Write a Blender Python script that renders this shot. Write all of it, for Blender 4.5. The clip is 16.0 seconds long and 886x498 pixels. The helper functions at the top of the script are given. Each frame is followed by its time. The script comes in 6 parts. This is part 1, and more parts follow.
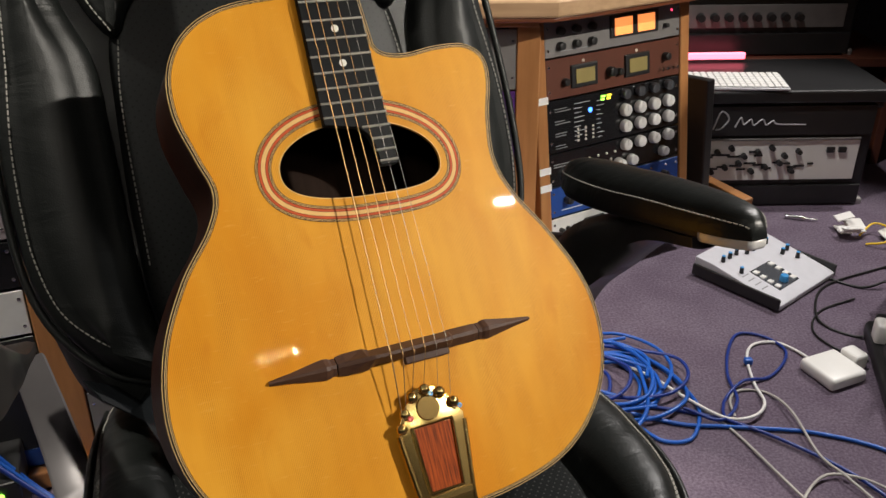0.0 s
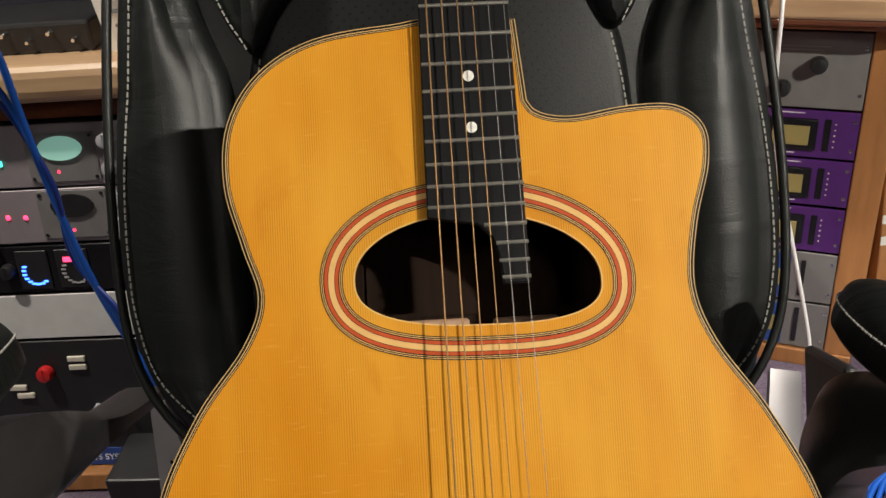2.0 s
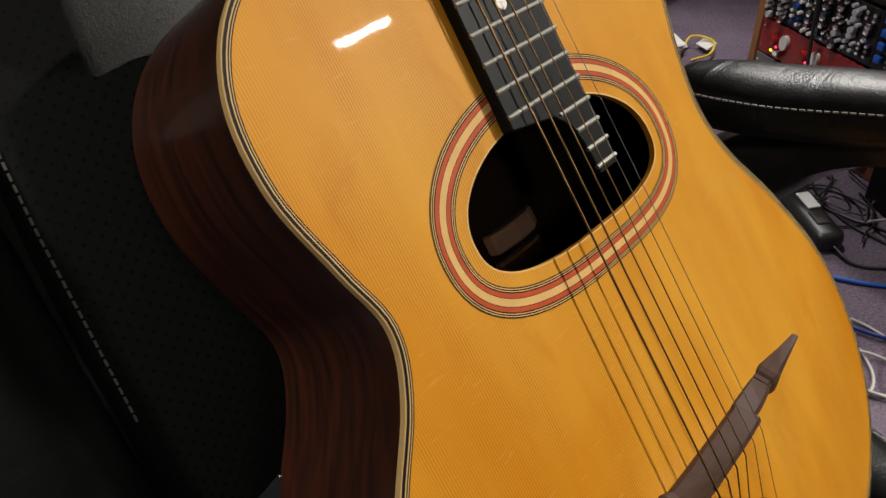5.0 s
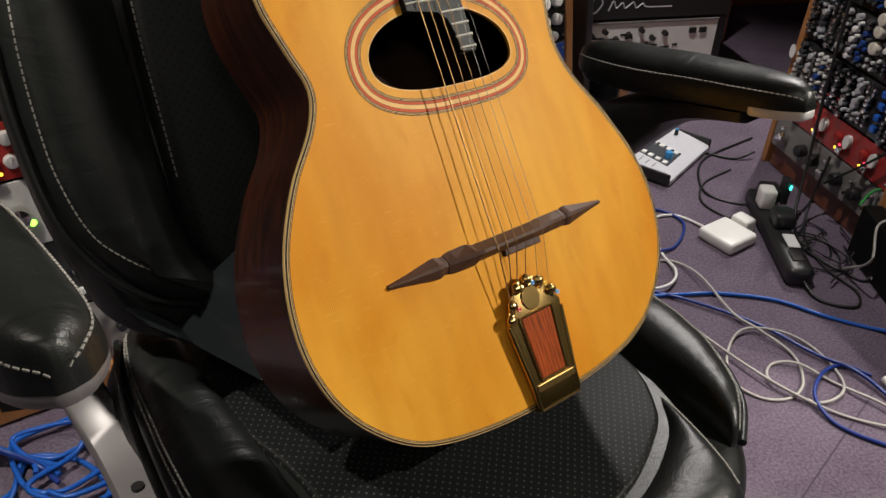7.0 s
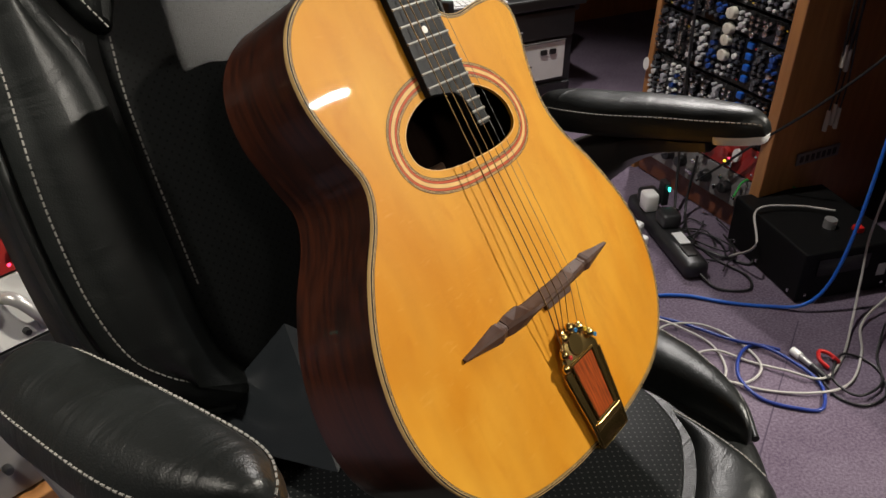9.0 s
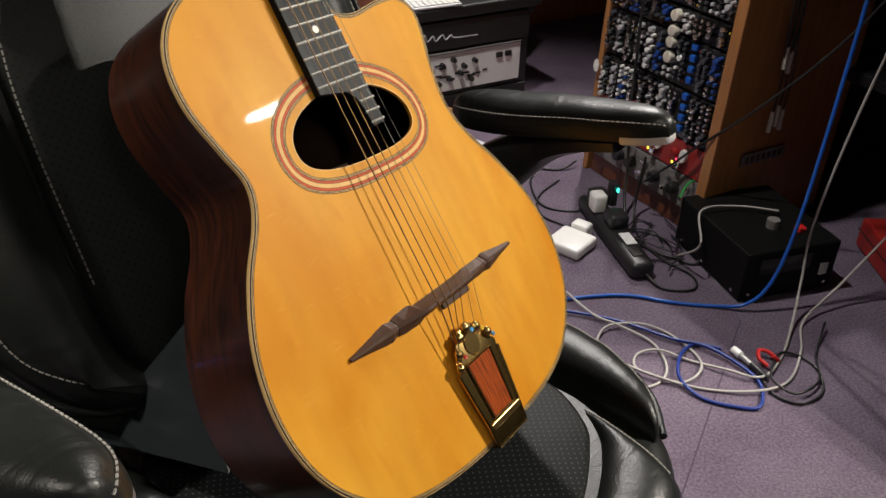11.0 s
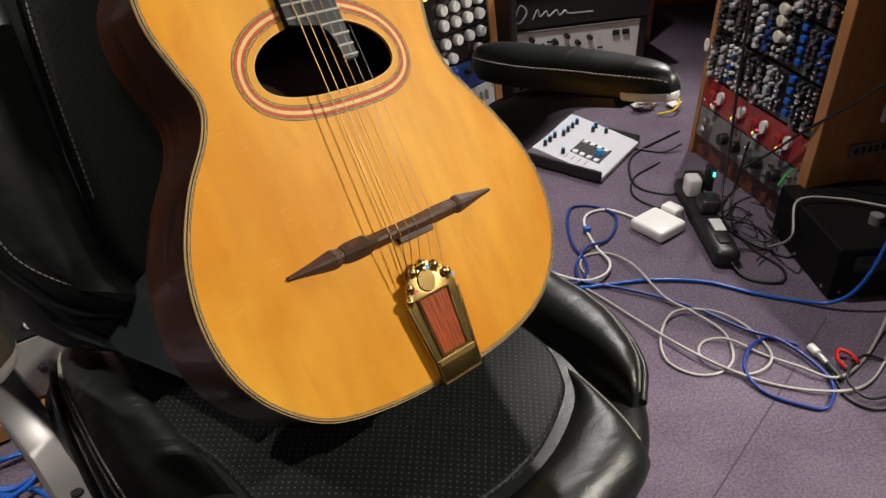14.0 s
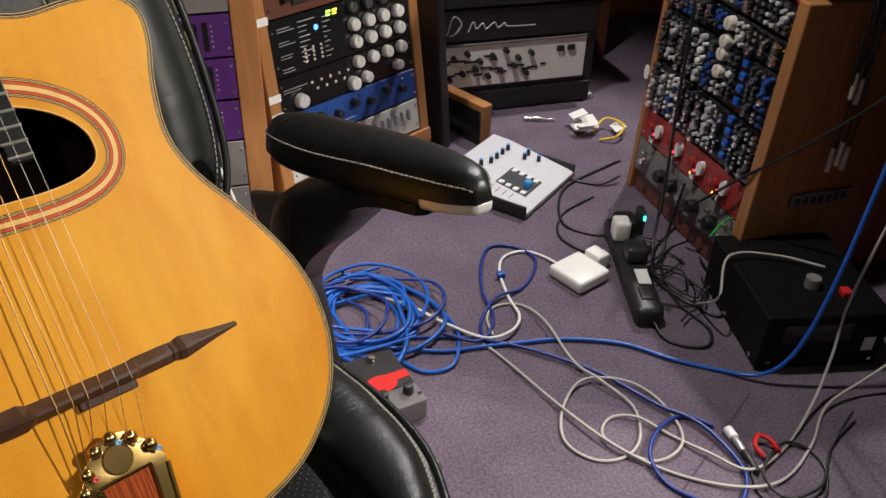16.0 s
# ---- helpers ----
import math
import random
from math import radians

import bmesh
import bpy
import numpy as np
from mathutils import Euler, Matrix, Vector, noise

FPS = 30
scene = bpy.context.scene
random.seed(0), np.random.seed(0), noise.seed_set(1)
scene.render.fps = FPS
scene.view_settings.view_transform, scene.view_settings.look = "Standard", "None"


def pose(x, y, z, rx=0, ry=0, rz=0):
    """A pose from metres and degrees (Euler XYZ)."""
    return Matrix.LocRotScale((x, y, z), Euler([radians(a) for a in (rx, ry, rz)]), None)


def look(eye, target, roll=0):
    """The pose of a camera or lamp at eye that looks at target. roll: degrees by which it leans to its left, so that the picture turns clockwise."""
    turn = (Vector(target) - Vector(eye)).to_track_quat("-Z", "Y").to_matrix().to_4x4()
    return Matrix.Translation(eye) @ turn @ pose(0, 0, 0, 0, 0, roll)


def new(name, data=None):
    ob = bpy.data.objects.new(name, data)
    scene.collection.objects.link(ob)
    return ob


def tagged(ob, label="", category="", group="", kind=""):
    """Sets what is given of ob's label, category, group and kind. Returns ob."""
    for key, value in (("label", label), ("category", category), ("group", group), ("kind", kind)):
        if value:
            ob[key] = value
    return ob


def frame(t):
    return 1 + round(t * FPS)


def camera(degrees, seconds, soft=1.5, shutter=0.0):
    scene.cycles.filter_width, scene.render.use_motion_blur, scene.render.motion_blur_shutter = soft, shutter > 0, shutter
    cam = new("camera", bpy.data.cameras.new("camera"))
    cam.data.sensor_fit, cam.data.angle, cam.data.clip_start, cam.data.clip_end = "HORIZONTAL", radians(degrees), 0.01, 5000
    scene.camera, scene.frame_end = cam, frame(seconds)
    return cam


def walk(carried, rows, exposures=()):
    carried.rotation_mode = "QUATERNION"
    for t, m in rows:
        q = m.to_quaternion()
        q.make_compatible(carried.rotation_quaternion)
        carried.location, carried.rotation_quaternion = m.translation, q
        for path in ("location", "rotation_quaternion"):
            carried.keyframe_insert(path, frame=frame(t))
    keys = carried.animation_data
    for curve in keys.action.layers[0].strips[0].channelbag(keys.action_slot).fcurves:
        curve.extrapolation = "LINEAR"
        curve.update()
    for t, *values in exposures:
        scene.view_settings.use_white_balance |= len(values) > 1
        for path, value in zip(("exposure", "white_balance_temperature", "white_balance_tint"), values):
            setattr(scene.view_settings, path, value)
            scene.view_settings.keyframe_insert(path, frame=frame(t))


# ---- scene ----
cam = camera(54.0, 16.0)
PATH = [
    (0, -0.0482, 0.0260, 1.0648, 62.11, 0.30, -1.32),
    (0.5, -0.0163, 0.1400, 1.0666, 61.03, -0.09, 0.66),
    (1, 0.0848, 0.2600, 1.0593, 59.95, 0.46, 12.49),
    (1.5, 0.0947, 0.2760, 1.0492, 60.49, 3.83, 22.67),
    (2, 0.0589, 0.3070, 1.0450, 60.90, 4.03, 22.37),
    (2.5, -0.0364, 0.3240, 1.0447, 59.86, 4.99, 7.18),
    (3, -0.0902, 0.3400, 1.0280, 58.10, 3.00, -0.14),
    (3.5, -0.0983, 0.4430, 1.0172, 57.18, 4.72, 1.27),
    (4, -0.1272, 0.4590, 1.0157, 56.46, 6.97, -2.42),
    (4.5, -0.2267, 0.4470, 1.0050, 56.20, 7.17, -19.07),
    (5, -0.2878, 0.4160, 1.0147, 51.90, 2.28, -24.68),
    (5.2, -0.3030, 0.4070, 1.0284, 51.31, 1.54, -25.09),
    (7.3, -0.2712, 0.0500, 1.0553, 56.17, -2.32, -13.39),
    (7.5, -0.3010, 0.0640, 1.0627, 56.34, -0.74, -14.12),
    (8, -0.3823, 0.1080, 1.0857, 57.10, 0.08, -19.96),
    (8.5, -0.4327, 0.1230, 1.0883, 57.42, -0.38, -26.05),
    (10.8, -0.4033, 0.1070, 1.0959, 58.22, -0.86, -29.89),
    (11, -0.3706, 0.0870, 1.0898, 57.93, -1.23, -29.31),
    (11.5, -0.2709, 0.0180, 1.0624, 57.05, -0.68, -25.17),
    (12, -0.2458, -0.0050, 1.0515, 56.55, 0.74, -21.39),
    (12.5, -0.2375, -0.0050, 1.0593, 56.48, 0.62, -20.01),
    (13, -0.2267, -0.0070, 1.0622, 56.56, 0.36, -19.41),
    (13.5, -0.2295, -0.0070, 1.0599, 56.78, 0.36, -18.80),
    (14, -0.2315, -0.0100, 1.0598, 57.04, 0.29, -18.44),
    (14.5, -0.2250, 0.0020, 1.0543, 57.12, 0.62, -18.21),
    (15, -0.2228, 0.0660, 1.0525, 56.93, 0.78, -18.58),
    (15.5, -0.1724, 0.1200, 1.0619, 56.20, -1.40, -21.35),
    (16, 0.0200, 0.1490, 1.0647, 55.89, -1.75, -17.83),
]
walk(cam, [(t, pose(x, y, z, rx, ry, rz)) for t, x, y, z, rx, ry, rz in PATH],
     exposures=[(0.0, -0.24), (0.5, -0.28), (1.0, -0.26), (2.0, -0.20), (3.0, -0.34), (3.5, -0.46), (4.5, -0.46), (5.2, -0.40), (7.3, -0.24), (8.5, -0.12), (14.5, -0.08), (15.5, -0.14), (16.0, -0.14)])

# ---- light: a windowless studio with a few ceiling spots and added fills ----
world = bpy.data.worlds.new("world")
scene.world = world
world.use_nodes = True
world.node_tree.nodes["Background"].inputs[0].default_value = (0.30, 0.28, 0.32, 1)
world.node_tree.nodes["Background"].inputs[1].default_value = 0.015
scene.view_settings.exposure = 0.0


def spot_lamp(name, at, aim, watts, size, colour, cone=110, blend=0.6):
    d = bpy.data.lights.new(name, "SPOT")
    d.energy, d.shadow_soft_size, d.color = watts, size, colour
    d.spot_size, d.spot_blend = radians(cone), blend
    ob = new(name, d)
    ob.matrix_world = look(at, aim)
    return ob


WARM = (1.0, 0.93, 0.82)
spot_lamp("east_spot", (2.51, -0.18, 2.42), (0.15, 0.76, 0.40), 262, 0.014, WARM, 68, 0.35)
spot_lamp("east_spot", (2.58, -0.155, 2.42), (0.15, 0.76, 0.40), 262, 0.014, WARM, 68, 0.35)
spot_lamp("south_spot", (1.45, -1.45, 2.42), (0.0, 0.7, 0.5), 26, 0.012, WARM, 50, 0.4)
# Added fill for the seat's left, wide so the varnish shows no glint.
spot_lamp("south_spot", (-0.25, -1.30, 2.42), (-0.35, 0.7, 0.4), 34, 0.150, WARM, 46, 0.4)
spot_lamp("north_east_spot", (1.75, 2.45, 2.42), (0.45, 1.25, 0.15), 215, 0.035, (1.0, 0.95, 0.91), 62, 0.4)
# Added fill with no known lamp, brightening the centre rack and carpet behind.
spot_lamp("floor_spot", (0.18, 1.58, 2.42), (0.56, 1.76, 0.1), 150, 0.045, (1.0, 0.95, 0.91), 58, 0.5)
spot_lamp("desk_spot", (-1.35, 0.70, 2.42), (-0.80, 1.10, 0.3), 195, 0.045, WARM, 52, 0.4)

# ---- materials ----
def material(name, base, rough=0.5, metal=0.0, grain=0.0, grain_scale=30.0, stretch=(1, 1, 1), second=None, blotch=0.0,
             blotch_scale=4.0, bump=0.0, bump_scale=80.0, coat=0.0, rand=0.0, glow=0.0, glow_colour=None, spec=0.5, crease=0.0, crease_scale=16.0, crease_stretch=(1, 1, 1), coat_rough=0.018):
    m = bpy.data.materials.new(name)
    m.use_nodes = True
    nt = m.node_tree
    p = nt.nodes["Principled BSDF"]
    link = nt.links.new

    def node(kind, **kw):
        n = nt.nodes.new(kind)
        for k, v in kw.items():
            n.inputs[k].default_value = v
        return n

    p.inputs["Roughness"].default_value = rough
    p.inputs["Metallic"].default_value = metal
    p.inputs["Specular IOR Level"].default_value = spec
    p.inputs["Coat Weight"].default_value = coat
    p.inputs["Coat Roughness"].default_value = coat_rough
    base4 = (*base, 1)
    co = node("ShaderNodeTexCoord")
    mp = node("ShaderNodeMapping", Scale=stretch)
    link(co.outputs["Object"], mp.inputs["Vector"])
    out = None
    if grain or blotch or rand:
        ng = node("ShaderNodeTexNoise", Scale=grain_scale, Detail=4.0)
        link(mp.outputs[0], ng.inputs["Vector"])
        nb = node("ShaderNodeTexNoise", Scale=blotch_scale, Detail=3.0)
        link(co.outputs["Object"], nb.inputs["Vector"])
        mix = node("ShaderNodeMix")
        mix.data_type = "RGBA"
        sec = second or tuple(c * 0.55 for c in base)
        mix.inputs["A"].default_value, mix.inputs["B"].default_value = base4, (*sec, 1)
        f1 = node("ShaderNodeMapRange")
        f1.inputs["From Min"].default_value, f1.inputs["From Max"].default_value = 0.35, 0.7
        f1.inputs["To Max"].default_value = grain
        link(ng.outputs["Fac"], f1.inputs["Value"])
        f2 = node("ShaderNodeMapRange")
        f2.inputs["From Min"].default_value, f2.inputs["From Max"].default_value = 0.35, 0.7
        f2.inputs["To Max"].default_value = blotch
        link(nb.outputs["Fac"], f2.inputs["Value"])
        add = node("ShaderNodeMath")
        add.operation, add.use_clamp = "ADD", True
        link(f1.outputs[0], add.inputs[0])
        link(f2.outputs[0], add.inputs[1])
        link(add.outputs[0], mix.inputs["Factor"])
        out = mix.outputs["Result"]
        if rand:
            info = node("ShaderNodeObjectInfo")
            hsv = node("ShaderNodeHueSaturation")
            r = node("ShaderNodeMapRange")
            r.inputs["To Min"].default_value, r.inputs["To Max"].default_value = 1 - rand, 1 + rand
            link(info.outputs["Random"], r.inputs["Value"])
            link(r.outputs[0], hsv.inputs["Value"])
            link(out, hsv.inputs["Color"])
            out = hsv.outputs[0]
        link(out, p.inputs["Base Color"])
    else:
        p.inputs["Base Color"].default_value = base4
    if bump:
        nn = node("ShaderNodeTexNoise", Scale=bump_scale, Detail=3.0)
        link(co.outputs["Object"], nn.inputs["Vector"])
        b = node("ShaderNodeBump", Strength=bump, Distance=0.002)
        link(nn.outputs["Fac"], b.inputs["Height"])
        if crease:
            nc = node("ShaderNodeTexNoise", Scale=crease_scale, Detail=4.0, Distortion=1.4)
            mc = node("ShaderNodeMapping", Scale=crease_stretch)
            link(co.outputs["Object"], mc.inputs["Vector"])
            link(mc.outputs[0], nc.inputs["Vector"])
            b2 = node("ShaderNodeBump", Strength=crease, Distance=0.012)
            link(nc.outputs["Fac"], b2.inputs["Height"])
            link(b2.outputs[0], b.inputs["Normal"])
        link(b.outputs[0], p.inputs["Normal"])
    if glow:
        p.inputs["Emission Color"].default_value = (*(glow_colour or base), 1)
        p.inputs["Emission Strength"].default_value = glow
    return m


def spruce():
    """Varnished spruce: fine even grain lines, cross flecks and cloudy amber patches under a gloss coat."""
    m = bpy.data.materials.new("spruce_varnish")
    m.use_nodes = True
    nt = m.node_tree
    p = nt.nodes["Principled BSDF"]
    link = nt.links.new

    def noise_node(scale, stretch, detail=3.0, distort=0.0):
        mp = nt.nodes.new("ShaderNodeMapping")
        mp.inputs["Scale"].default_value = stretch
        link(co.outputs["Object"], mp.inputs["Vector"])
        n = nt.nodes.new("ShaderNodeTexNoise")
        n.inputs["Scale"].default_value, n.inputs["Detail"].default_value, n.inputs["Distortion"].default_value = scale, detail, distort
        link(mp.outputs[0], n.inputs["Vector"])
        return n.outputs["Fac"]

    def fade(value, lo, hi, top):
        r = nt.nodes.new("ShaderNodeMapRange")
        r.inputs["From Min"].default_value, r.inputs["From Max"].default_value, r.inputs["To Max"].default_value = lo, hi, top
        link(value, r.inputs["Value"])
        return r.outputs[0]

    def mix(a, b, fac):
        x = nt.nodes.new("ShaderNodeMix")
        x.data_type = "RGBA"
        for key, v in (("A", a), ("B", b)):
            if isinstance(v, tuple):
                x.inputs[key].default_value = (*v, 1)
            else:
                link(v, x.inputs[key])
        link(fac, x.inputs["Factor"])
        return x.outputs["Result"]

    co = nt.nodes.new("ShaderNodeTexCoord")
    mw = nt.nodes.new("ShaderNodeMapping")
    mw.inputs["Scale"].default_value = (230, 4, 1)
    link(co.outputs["Object"], mw.inputs["Vector"])
    wave = nt.nodes.new("ShaderNodeTexWave")
    for key, v in (("Scale", 1.0), ("Distortion", 5.0), ("Detail", 2.0), ("Detail Scale", 0.25)):
        wave.inputs[key].default_value = v
    link(mw.outputs[0], wave.inputs["Vector"])
    lines = wave.outputs["Fac"]
    broad = noise_node(1.0, (95, 1.2, 1), 2.0)
    cloud = noise_node(7.5, (1.0, 0.6, 1), 3.0, 0.8)
    fleck = noise_node(1.0, (70, 330, 1), 2.0)
    c = mix((0.72, 0.350, 0.034), (0.61, 0.236, 0.009), fade(cloud, 0.36, 0.66, 1.0))
    c = mix(c, (0.54, 0.205, 0.012), fade(broad, 0.40, 0.75, 0.12))
    depth = nt.nodes.new("ShaderNodeMath")
    depth.operation = "MULTIPLY"
    link(fade(lines, 0.35, 1.0, 0.75), depth.inputs[0])
    link(fade(noise_node(1.0, (45, 9, 1), 3.0), 0.30, 0.72, 1.0), depth.inputs[1])
    c = mix(c, (0.36, 0.120, 0.008), depth.outputs[0])
    c = mix(c, (0.50, 0.170, 0.008), fade(noise_node(1.0, (38, 16, 1), 4.0, 0.6), 0.60, 0.74, 0.40))
    c = mix(c, (0.78, 0.42, 0.095), fade(fleck, 0.62, 0.80, 0.30))
    link(c, p.inputs["Base Color"])
    p.inputs["Roughness"].default_value = 0.45
    p.inputs["Specular IOR Level"].default_value = 0.10
    p.inputs["Coat Weight"].default_value = 0.30
    p.inputs["Coat Roughness"].default_value = 0.016
    p.inputs["Coat IOR"].default_value = 1.42
    b = nt.nodes.new("ShaderNodeBump")
    b.inputs["Strength"].default_value, b.inputs["Distance"].default_value = 0.03, 0.0003
    link(lines, b.inputs["Height"])
    link(b.outputs[0], p.inputs["Coat Normal"])
    return m


M_TOP = spruce()
M_ROSEWOOD = material("rosewood", (0.038, 0.010, 0.0045), 0.3, grain=1.0, grain_scale=8, stretch=(6, 1.0, 22), second=(0.010, 0.004, 0.003), coat=0.30, coat_rough=0.06)
# Wood colour lowered to stand for the shade inside the body.
M_INSIDE = material("shaded_inside_wood", (0.020, 0.011, 0.0075), 0.75, spec=0.08, grain=0.5, grain_scale=10, stretch=(20, 1, 1))
M_BRACE = material("pale_brace_wood", (0.45, 0.27, 0.17), 0.6, grain=0.4, grain_scale=12, stretch=(1, 10, 10))
M_EBONY = material("ebony", (0.012, 0.0125, 0.0135), 0.38, spec=0.07, grain=0.5, grain_scale=12, stretch=(25, 1.5, 1), second=(0.012, 0.012, 0.012))
M_BRIDGE = material("bridge_wood", (0.072, 0.036, 0.023), 0.5, spec=0.25, grain=0.6, grain_scale=20, stretch=(2, 20, 20), second=(0.045, 0.022, 0.016))
M_BINDDARK = material("dark_binding", (0.009, 0.007, 0.006), 0.5, spec=0.12)
M_BINDCREAM = material("cream_purfling", (0.55, 0.36, 0.15), 0.5, spec=0.12)
M_ROSRED = material("rosette_red", (0.52, 0.085, 0.025), 0.5, grain=0.3, grain_scale=120, spec=0.1)
M_ROSCREAM = material("rosette_cream", (0.74, 0.46, 0.17), 0.5, grain=0.25, grain_scale=120, spec=0.1)
M_MAHOG = material("mahogany", (0.16, 0.05, 0.02), 0.35, grain=0.5, grain_scale=10, stretch=(12, 1, 12), coat=0.4)
M_PEARL = material("pearl", (0.8, 0.78, 0.72), 0.25)
M_FRET = material("nickel_fret", (0.36, 0.35, 0.31), 0.5, metal=1.0)
M_STRING = material("bronze_string", (0.24, 0.145, 0.065), 0.46, metal=1.0)
M_PLAIN = material("steel_string", (0.20, 0.19, 0.17), 0.48, metal=1.0)
M_BRASS = material("brass", (0.62, 0.42, 0.15), 0.22, metal=1.0, grain=0.3, grain_scale=30, second=(0.45, 0.29, 0.10), bump=0.04, bump_scale=40)
M_INSERT = material("red_wood_insert", (0.38, 0.070, 0.012), 0.3, grain=0.9, grain_scale=12, stretch=(60, 3, 1), second=(0.07, 0.016, 0.006), coat=0.1, spec=0.2)
M_LEATHER = material("black_leather", (0.010, 0.0115, 0.011), 0.36, grain=0.3, grain_scale=40, second=(0.007, 0.008, 0.0075), bump=0.16, bump_scale=700, blotch=0.3, blotch_scale=9, spec=0.50, crease=0.15, crease_scale=1.0, crease_stretch=(9, 30, 9))
M_LEATHERBACK = material("black_back_leather", (0.008, 0.0095, 0.009), 0.44, grain=0.3, grain_scale=40, second=(0.006, 0.007, 0.0065), bump=0.14, bump_scale=700, blotch=0.3, blotch_scale=9, spec=0.38, crease=0.14, crease_scale=1.0, crease_stretch=(7, 24, 9))
M_THREAD = material("pale_thread", (0.27, 0.26, 0.235), 0.8)
M_STRUT = material("grey_silver_paint", (0.17, 0.16, 0.165), 0.38, metal=0.35, grain=0.3, grain_scale=20)
M_GREYPLASTIC = material("grey_plastic", (0.032, 0.030, 0.030), 0.38, grain=0.3, grain_scale=60, bump=0.1, bump_scale=500)
M_SILVER = material("silver_paint", (0.45, 0.44, 0.43), 0.35, metal=0.6, grain=0.3, grain_scale=20)
M_BLACK = material("black_paint", (0.018, 0.018, 0.019), 0.42, grain=0.4, grain_scale=30, blotch=0.3, bump=0.1, bump_scale=200)
M_CARPET = material("purple_carpet", (0.185, 0.150, 0.192), 0.95, grain=0.85, grain_scale=190, second=(0.095, 0.070, 0.100), blotch=0.45, blotch_scale=7, bump=0.9, bump_scale=500, spec=0.1)
M_WALL = material("dark_wall_cloth", (0.05, 0.05, 0.07), 0.9, grain=0.4, grain_scale=60, blotch=0.3, bump=0.3, bump_scale=300)
M_CEIL = material("ceiling_paint", (0.35, 0.33, 0.31), 0.9, grain=0.2, grain_scale=30, blotch=0.2)
M_WOOD = material("honey_wood", (0.42, 0.19, 0.065), 0.42, grain=0.5, grain_scale=7, stretch=(9, 9, 1.2), second=(0.25, 0.10, 0.03), blotch=0.25, blotch_scale=6, coat=0.2)
M_DESK = material("desk_top_wood", (0.50, 0.33, 0.19), 0.4, grain=0.45, grain_scale=8, stretch=(1.2, 12, 12), second=(0.32, 0.19, 0.10), blotch=0.2)
M_CHROME = material("bright_metal", (0.75, 0.75, 0.74), 0.18, metal=1.0)
M_ALU = material("silver_panel_paint", (0.52, 0.52, 0.54), 0.36, metal=0.15, grain=0.3, grain_scale=30, stretch=(1, 20, 1))
M_MAUVE = material("dull_silver_paint", (0.27, 0.235, 0.25), 0.42, metal=0.1, grain=0.3, grain_scale=30, stretch=(1, 20, 1))
M_PGREY = material("grey_panel_paint", (0.195, 0.185, 0.18), 0.45, grain=0.3, grain_scale=30, blotch=0.2)
M_PRED = material("red_panel_paint", (0.36, 0.022, 0.018), 0.35, grain=0.3, grain_scale=30, blotch=0.3)
M_PPURPLE = material("purple_panel_paint", (0.085, 0.020, 0.16), 0.4, grain=0.3, grain_scale=30, blotch=0.2)
M_PBLUE = material("blue_panel_paint", (0.02, 0.07, 0.30), 0.38, grain=0.3, grain_scale=30, blotch=0.2)
M_PWHITE = material("white_panel", (0.62, 0.62, 0.60), 0.4, grain=0.2, grain_scale=30)
M_PBROWN = material("brown_panel_paint", (0.11, 0.035, 0.02), 0.45, grain=0.3, grain_scale=30)
M_WHITE = material("white_plastic", (0.80, 0.79, 0.76), 0.32, grain=0.1, grain_scale=20)
M_INK = material("grey_ink", (0.25, 0.25, 0.26), 0.6)
M_WHITEINK = material("white_ink", (0.75, 0.75, 0.74), 0.6)
M_BLUECAB = material("blue_cable", (0.012, 0.10, 0.46), 0.32, grain=0.2, grain_scale=50)
M_NAVYCAB = material("dark_blue_cable", (0.012, 0.035, 0.22), 0.35, grain=0.2, grain_scale=50)
M_GREYCAB = material("grey_cable", (0.42, 0.40, 0.37), 0.45, grain=0.2, grain_scale=50)
M_WHITECAB = material("white_cable", (0.72, 0.71, 0.69), 0.4)
M_BLACKCAB = material("black_cable", (0.012, 0.012, 0.012), 0.4)
M_AMBERGLOW = material("amber_meter_glow", (0.9, 0.35, 0.1), 0.4, glow=1.3, glow_colour=(1.0, 0.30, 0.08))
M_DIMMETER = material("dim_meter_face", (0.30, 0.24, 0.09), 0.4, grain=0.2)
M_BLUELED = material("blue_led", (0.05, 0.15, 0.9), 0.3, glow=6, glow_colour=(0.05, 0.18, 1.0))
M_GREENLED = material("green_led", (0.2, 0.9, 0.1), 0.3, glow=4, glow_colour=(0.35, 1.0, 0.08))
M_REDLED = material("red_led", (0.9, 0.05, 0.1), 0.3, glow=4, glow_colour=(1.0, 0.04, 0.12))
M_YELLOWLED = material("yellow_led", (0.9, 0.7, 0.05), 0.3, glow=3, glow_colour=(1.0, 0.7, 0.05))
M_TEALLED = material("teal_led", (0.05, 0.8, 0.6), 0.3, glow=4, glow_colour=(0.05, 0.9, 0.65))
M_TEALMETER = material("teal_meter_glow", (0.35, 0.6, 0.52), 0.4, glow=0.35, glow_colour=(0.35, 0.75, 0.6))
M_PINKGLOW = material("pink_strip_glow", (0.9, 0.3, 0.4), 0.4, glow=4.5, glow_colour=(1.0, 0.14, 0.20))
M_REDPLASTIC = material("red_plastic", (0.55, 0.02, 0.02), 0.35)
M_BEADBLUE = material("bead_blue", (0.05, 0.30, 0.65), 0.3)
M_BEADYEL = material("bead_yellow", (0.8, 0.55, 0.03), 0.3)
M_CREAMKNOB = material("cream_knob", (0.66, 0.62, 0.52), 0.4)
M_CTL = material("controller_silver", (0.60, 0.60, 0.64), 0.38, grain=0.15, grain_scale=40)
